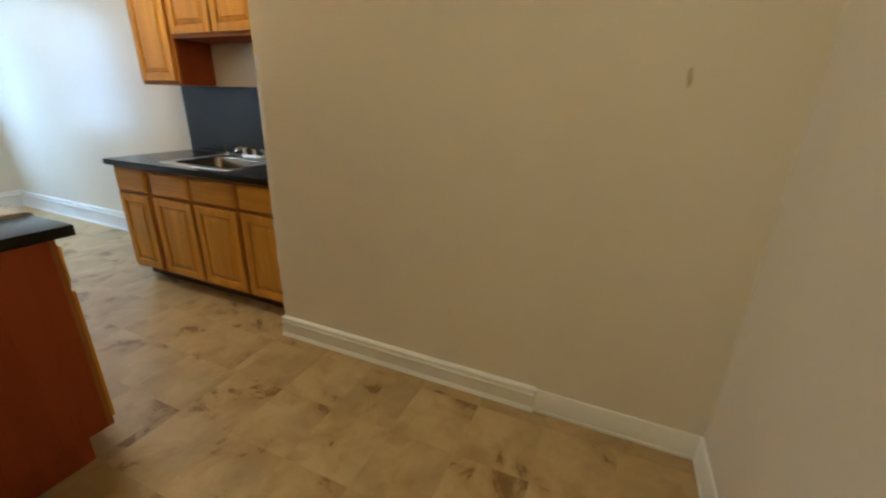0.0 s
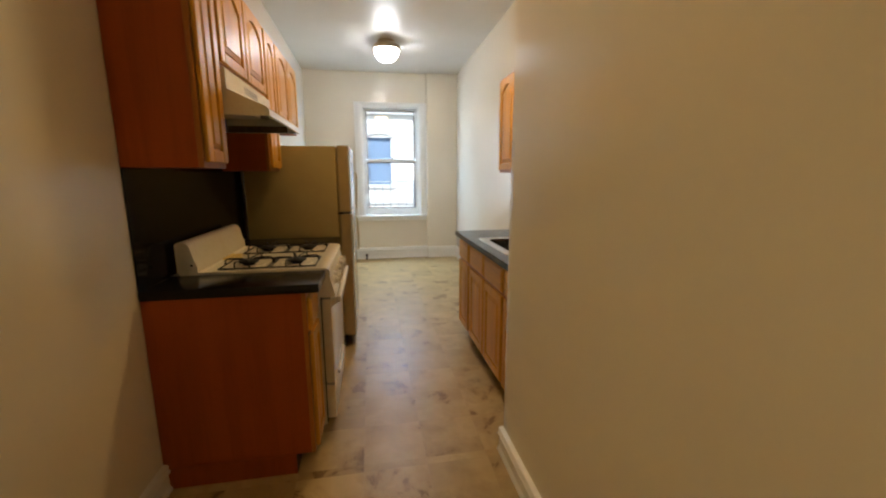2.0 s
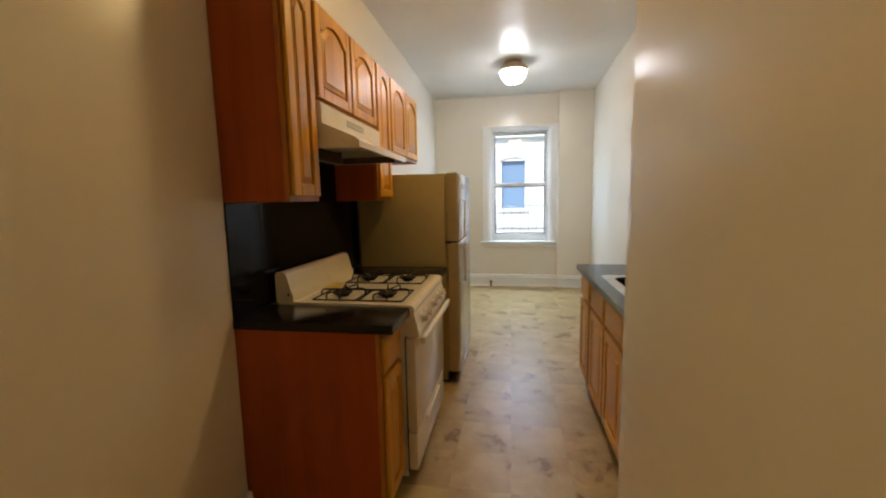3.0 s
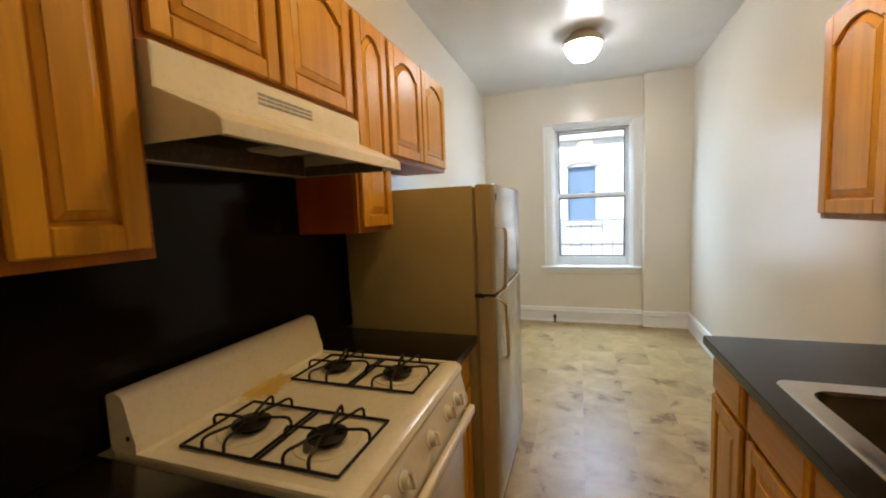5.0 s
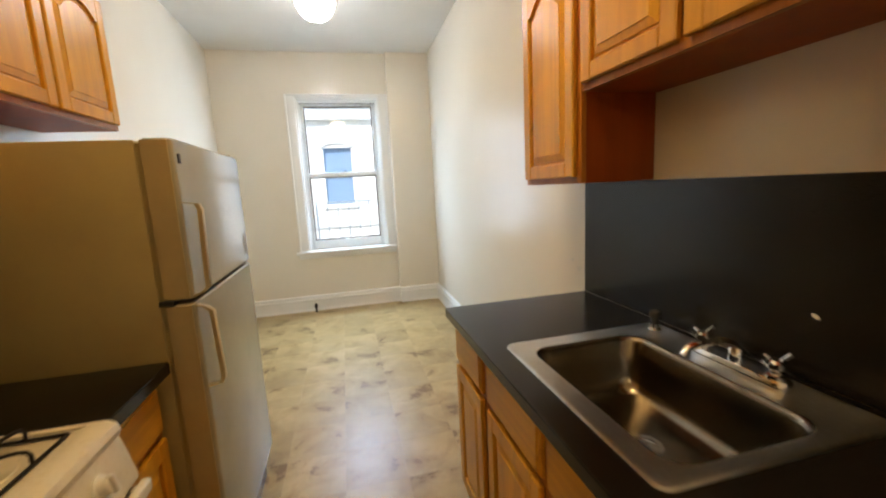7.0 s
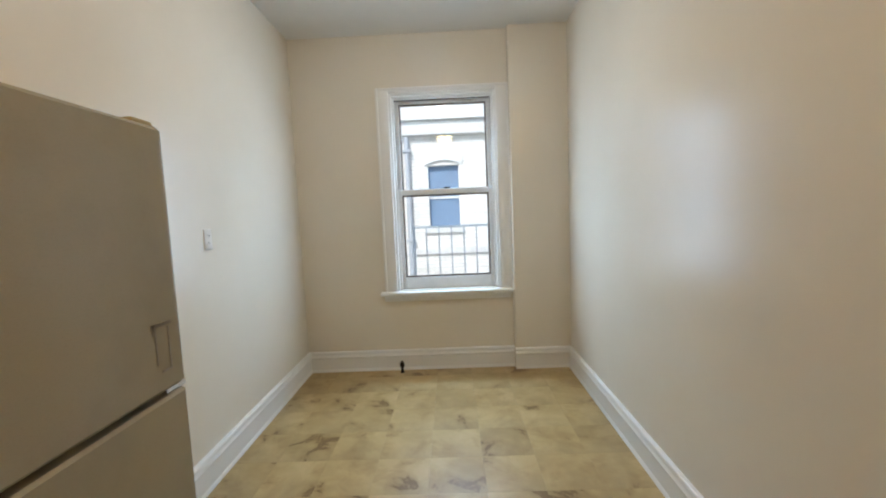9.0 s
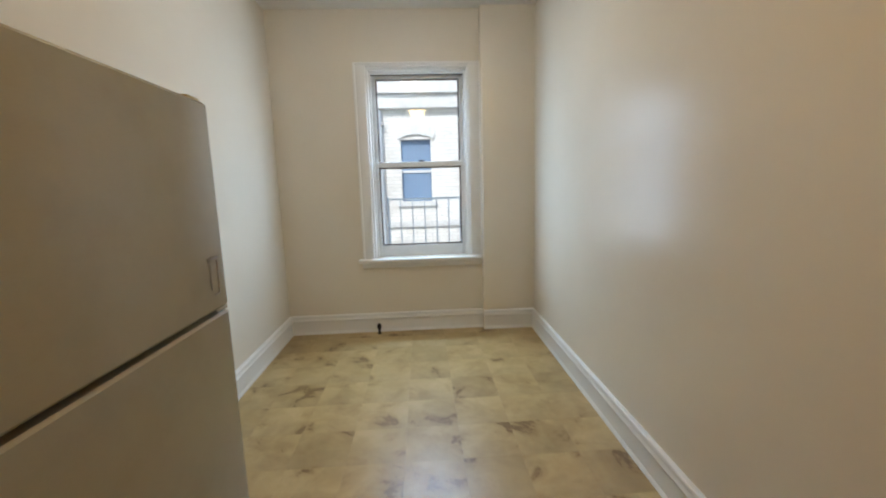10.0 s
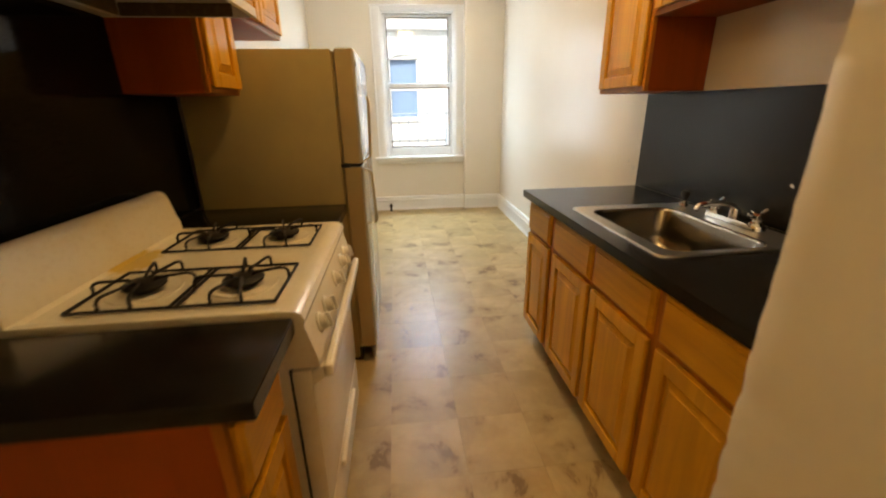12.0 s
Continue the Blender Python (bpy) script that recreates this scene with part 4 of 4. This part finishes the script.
def ceiling_lamp(c, glow):
    l = thing("ceiling_lamp", (c[0], c[1], CEIL_Z), "lit flush ceiling lamp with a ribbed glass dome", "ceiling lamp")
    bm = bmesh.new()
    lathe(bm, [(0.105, CEIL_Z - 0.0005), (0.112, CEIL_Z - 0.03), (0.15, CEIL_Z - 0.048), (0.166, CEIL_Z - 0.06), (0.171, CEIL_Z - 0.085), (0.171, CEIL_Z - 0.105), (0.158, CEIL_Z - 0.109), (0.154, CEIL_Z - 0.102)], c, seg=32)
    part("canopy", bm, BRASS, l, "tan painted metal canopy", 40)
    bm = bmesh.new()
    prof = [(0.146, -0.1), (0.148, -0.118), (0.143, -0.145), (0.128, -0.178), (0.105, -0.208), (0.078, -0.228), (0.045, -0.238), (0.012, -0.241)]
    rings = []
    for r, h in prof:
        rings.append([(c[0] + r * (1 + 0.02 * math.cos(math.pi * k)) * math.cos(2 * math.pi * k / 32), c[1] + r * (1 + 0.02 * math.cos(math.pi * k)) * math.sin(2 * math.pi * k / 32), CEIL_Z + h) for k in range(32)])
    loft(bm, rings, True, True)
    part("glass_dome", bm, glow, l, "glowing ribbed glass dome", 20)
    bm = bmesh.new()
    lathe(bm, [(0.012, CEIL_Z - 0.24), (0.014, CEIL_Z - 0.246), (0.008, CEIL_Z - 0.254), (0.003, CEIL_Z - 0.258)], c, seg=12)
    part("finial", bm, BRASS, l, "", 40)


ceiling_lamp((1.205, 5.535, 0), KITCHEN_GLASS)
ceiling_lamp((1.3, 3.15, 0), HALL_GLASS)
# added fill lamp: no fixture known here, it brightens the partition and hall
ceiling_lamp((-0.75, 0.1, 0), ENTRY_FILL_GLASS)


def outlet():
    o = thing("wall_outlet", (-0.0142, 5.63, 1.34), "white double wall outlet with cover plate", "outlet")
    bm = bmesh.new()
    R = lambda i, d: [(d - 0.013, 5.63 - 0.036 + i, 1.34 - 0.058 + i), (d - 0.0145, 5.63 + 0.036 - i, 1.34 - 0.058 + i), (d - 0.0145, 5.63 + 0.036 - i, 1.34 + 0.058 - i), (d - 0.013, 5.63 - 0.036 + i, 1.34 + 0.058 - i)]
    loft(bm, [R(0, 0.0003), R(0, 0.003), R(0.004, 0.006)], True, True)
    part("cover_plate", bm, PLASTIC, o)
    for z in (1.36, 1.32):
        bm = bmesh.new()
        loft(bm, [[(d, y, w) for y, w in round_rect(5.63 - 0.017, 5.63 + 0.017, z - 0.014, z + 0.014, 0.01, 3)] for d in (-0.009, -0.0055)], True, True)
        s = part("socket", bm, PLASTIC, o)
        for dy in (-0.006, 0.006):
            solid("slot", (-0.006, -0.0048, 5.63 + dy - 0.0012, 5.63 + dy + 0.0012, z - 0.005, z + 0.006), RUBBER, s)


outlet()


def gas_stub():
    x, y = 0.855, FAR - 0.085
    g = thing("gas_pipe_stub", (x, y, 0), "short black capped pipe stub standing on the floor", "pipe")
    bm = bmesh.new()
    lathe(bm, [(0.02, 0.0), (0.02, 0.006), (0.0125, 0.008), (0.0125, 0.06)], (x, y, 0), seg=12)
    part("pipe", bm, IRON, g, "", 40)
    bm = bmesh.new()
    lathe(bm, [(0.012, 0.055), (0.021, 0.058), (0.021, 0.088), (0.017, 0.094), (0.009, 0.096), (0.009, 0.108)], (x, y, 0), seg=8)
    part("cap", bm, IRON, g, "", 30)


gas_stub()


def wall_hook_mark():
    m = thing("wall_patch", (PART_X, 0.145, 1.44), "small grey scuffed patch on the partition wall", "patch")
    bm = bmesh.new()
    loft(bm, [[(PART_X - d, 0.145 + 0.008 * math.cos(a) + 0.003 * math.sin(3 * a), 1.442 + 0.032 * math.sin(a)) for a in [2 * math.pi * k / 10 for k in range(10)]] for d in (0.0, 0.0015)], True, True)
    part("scuff", bm, STAIN, m)


wall_hook_mark()


def smudge(x, y, z, w, h, k):
    m = thing("wall_smudge", (x, y, z), "faint grey smudge on the cream wall", "smudge", "smudges above the counter's end")
    bm = bmesh.new()
    ring = [2 * math.pi * i / 14 for i in range(14)]
    loft(bm, [[(x - d, y + w * math.cos(a) * (1 + 0.3 * math.sin(3 * a + k)), z + h * math.sin(a) * (1 + 0.25 * math.cos(2 * a + k))) for a in ring] for d in (0.0, 0.0008)], True, True)
    part("stain", bm, SMUDGE, m)


smudge(RIGHT, 3.69, 1.005, 0.02, 0.016, 0.3)
smudge(RIGHT, 3.745, 1.04, 0.016, 0.01, 1.7)


def pale_speck():
    # small pale raised speck on the backsplash
    x, y, z = RIGHT - 0.007, 2.695, 1.075
    m = thing("pale_speck", (x, y, z), "small pale speck on the dark backsplash", "speck")
    bm = bmesh.new()
    loft(bm, [[(x - d, y + r * 1.6 * math.cos(a), z + r * math.sin(a) + 0.003 * math.cos(a)) for a in [2 * math.pi * i / 8 for i in range(8)]] for d, r in ((0.0, 0.006), (0.001, 0.005))], True, True)
    part("blob", bm, PLASTIC, m)


pale_speck()

# ---- outside ----


def facade():
    """The house across the courtyard, with its storeys and openings."""
    Y = 11.7
    h = thing("neighbour_building", (1.2, Y, -3.2), "pale brick building across the courtyard", "building")
    x_lo, x_hi, z_lo, z_hi = -9.0, 11.5, -3.2, 3.3
    xs = [1.235 + 2.6 * k for k in range(-3, 4)]
    zs = [1.155 + 3.0 * k for k in range(-1, 1)]
    w, hh = 0.62, 1.27
    bm = bmesh.new()
    edges = [x_lo]
    for x in xs:
        edges += [x - w / 2, x + w / 2]
    edges.append(x_hi)
    for i in range(0, len(edges), 2):
        box(bm, edges[i], edges[i + 1], Y, Y + 0.4, z_lo, z_hi)
    for x in xs:
        zz = [z_lo]
        for z in zs:
            zz += [z, z + hh]
        zz.append(z_hi)
        for i in range(0, len(zz), 2):
            box(bm, x - w / 2, x + w / 2, Y, Y + 0.4, zz[i], zz[i + 1])
    part("wall", bm, BRICK, h)
    solid("inner_wall", (x_lo, x_hi, Y + 0.4, Y + 0.6, z_lo, z_hi), KICK, h)
    solid("roof", (x_lo - 0.2, x_hi + 0.2, Y - 0.25, Y + 8, z_hi, z_hi + 0.3), STONE, h)
    solid("cornice", (x_lo, x_hi, Y - 0.16, Y - 0.001, 3.02, 3.299), STONE, h, "projecting stone cornice", 0.03)
    solid("string_course", (x_lo, x_hi, Y - 0.06, Y - 0.001, 0.62, 0.74), STONE, h)
    for x in xs:
        for z in zs:
            win = solid("window", (x - w / 2, x + w / 2, Y + 0.12, Y + 0.16, z, z + hh), BLIND, h, "slate-blue shuttered window")
            solid("sill", (x - w / 2 - 0.1, x + w / 2 + 0.1, Y - 0.06, Y + 0.12, z - 0.1, z - 0.001), STONE, win)
            bm = bmesh.new()
            pts = []
            for k in range(9):
                u = -1 + k / 4
                pts.append((x + u * (w / 2 + 0.12), z + hh + 0.2 + 0.1 * (1 - u * u)))
            for k in range(9):
                u = 1 - k / 4
                pts.append((x + u * (w / 2 + 0.06), z + hh + 0.002 + 0.1 * (1 - u * u)))
            prism(bm, pts, "y", Y - 0.05, Y - 0.001)
            part("arch", bm, STONE, win)
            solid("mid_rail", (x - w / 2, x + w / 2, Y + 0.09, Y + 0.12, z + hh * 0.47, z + hh * 0.47 + 0.05), STONE, win)


facade()


def downpipe():
    d = thing("downpipe", (0.52, 11.55, -3.2), "grey rainwater downpipe on the building opposite", "pipe")
    bm = bmesh.new()
    tube(bm, [(0.52, 11.6, -3.2), (0.52, 11.6, 3.0)], 0.05, 12)
    part("pipe", bm, GALV, d, "", 50)
    for z in (-1.5, 0.9, 2.7):
        solid("bracket", (0.44, 0.60, 11.53, 11.72, z, z + 0.05), GALV, d)


downpipe()


def fire_escape():
    Y, X0, X1, Z0, Z1 = 8.45, 0.88, 3.4, 0.12, 1.275
    f = thing("fire_escape", (1.8, 7.9, Z0), "iron fire escape balcony with a barred railing", "fire escape")
    solid("platform", (X0, X1, 7.36, Y, Z0 - 0.06, Z0), GALV, f)
    for x in (X0 + 0.1, 2.1, X1 - 0.1):
        bm = bmesh.new()
        tube(bm, [(x, Y - 0.1, Z0 - 0.05), (x, 7.36, Z0 - 0.8)], 0.025, 8)
        part("bracket", bm, GALV, f)
    for z in (Z1, Z0 + 0.12):
        solid("rail", (X0, X1, Y - 0.02, Y + 0.02, z - 0.012, z + 0.012), GALV, f)
    n = int((X1 - X0) / 0.155)
    for k in range(n + 1):
        x = X0 + k * (X1 - X0) / n
        r = 0.016 if k % 6 == 0 else 0.0085
        bm = bmesh.new()
        tube(bm, [(x, Y, Z0), (x, Y, Z1 + (0.03 if k % 6 == 0 else 0))], r, 6)
        part("post" if k % 6 == 0 else "bar", bm, GALV, f)


fire_escape()
tagged(solid("ground", (-400, 400, -400, 400, -3.4, -3.2), GROUND), "grey concrete courtyard ground", "ground", kind="structure")

# ---- floor tiles ----


def floor_tiles():
    T = 0.3048
    fl = thing("floor", (0, 0, 0), "marbled cream and brown vinyl tile floor, scuffed", "floor")
    fl["kind"] = "structure"
    cache = {}

    def piece(x0, x1, y0, y1):
        w, d = round(x1 - x0, 4), round(y1 - y0, 4)
        if (w, d) not in cache:
            bm = bmesh.new()
            e = 0.0006
            lo = [(-w / 2, -d / 2), (w / 2, -d / 2), (w / 2, d / 2), (-w / 2, d / 2)]
            loft(bm, [[(x, y, -0.0028) for x, y in lo], [(x * (1 - e), y * (1 - e), -0.0006) for x, y in lo], [(x * (1 - 5 * e), y * (1 - 5 * e), 0.0) for x, y in lo]], True, True)
            bmesh.ops.recalc_face_normals(bm, faces=bm.faces)
            me = bpy.data.meshes.new("tile")
            bm.to_mesh(me)
            bm.free()
            me.materials.append(VINYL)
            cache[w, d] = me
        ob = new("tile", cache[w, d])
        ob.parent = fl
        ob.location = ((x0 + x1) / 2, (y0 + y1) / 2, 0)

    def lay(ax0, ax1, ay0, ay1):
        x = ax0
        while x < ax1 - 0.002:
            y = ay0
            xe = min(x + T, ax1)
            while y < ay1 - 0.002:
                ye = min(y + T, ay1)
                piece(x, xe, y, ye)
                y = ye
            x = xe
    lay(-0.04, RIGHT_END + 0.005, PART_Y, FAR)
    lay(-0.04, PART_X, HALL, PART_Y)
    lay(-2.6, -0.04, HALL, 1.02)


floor_tiles()
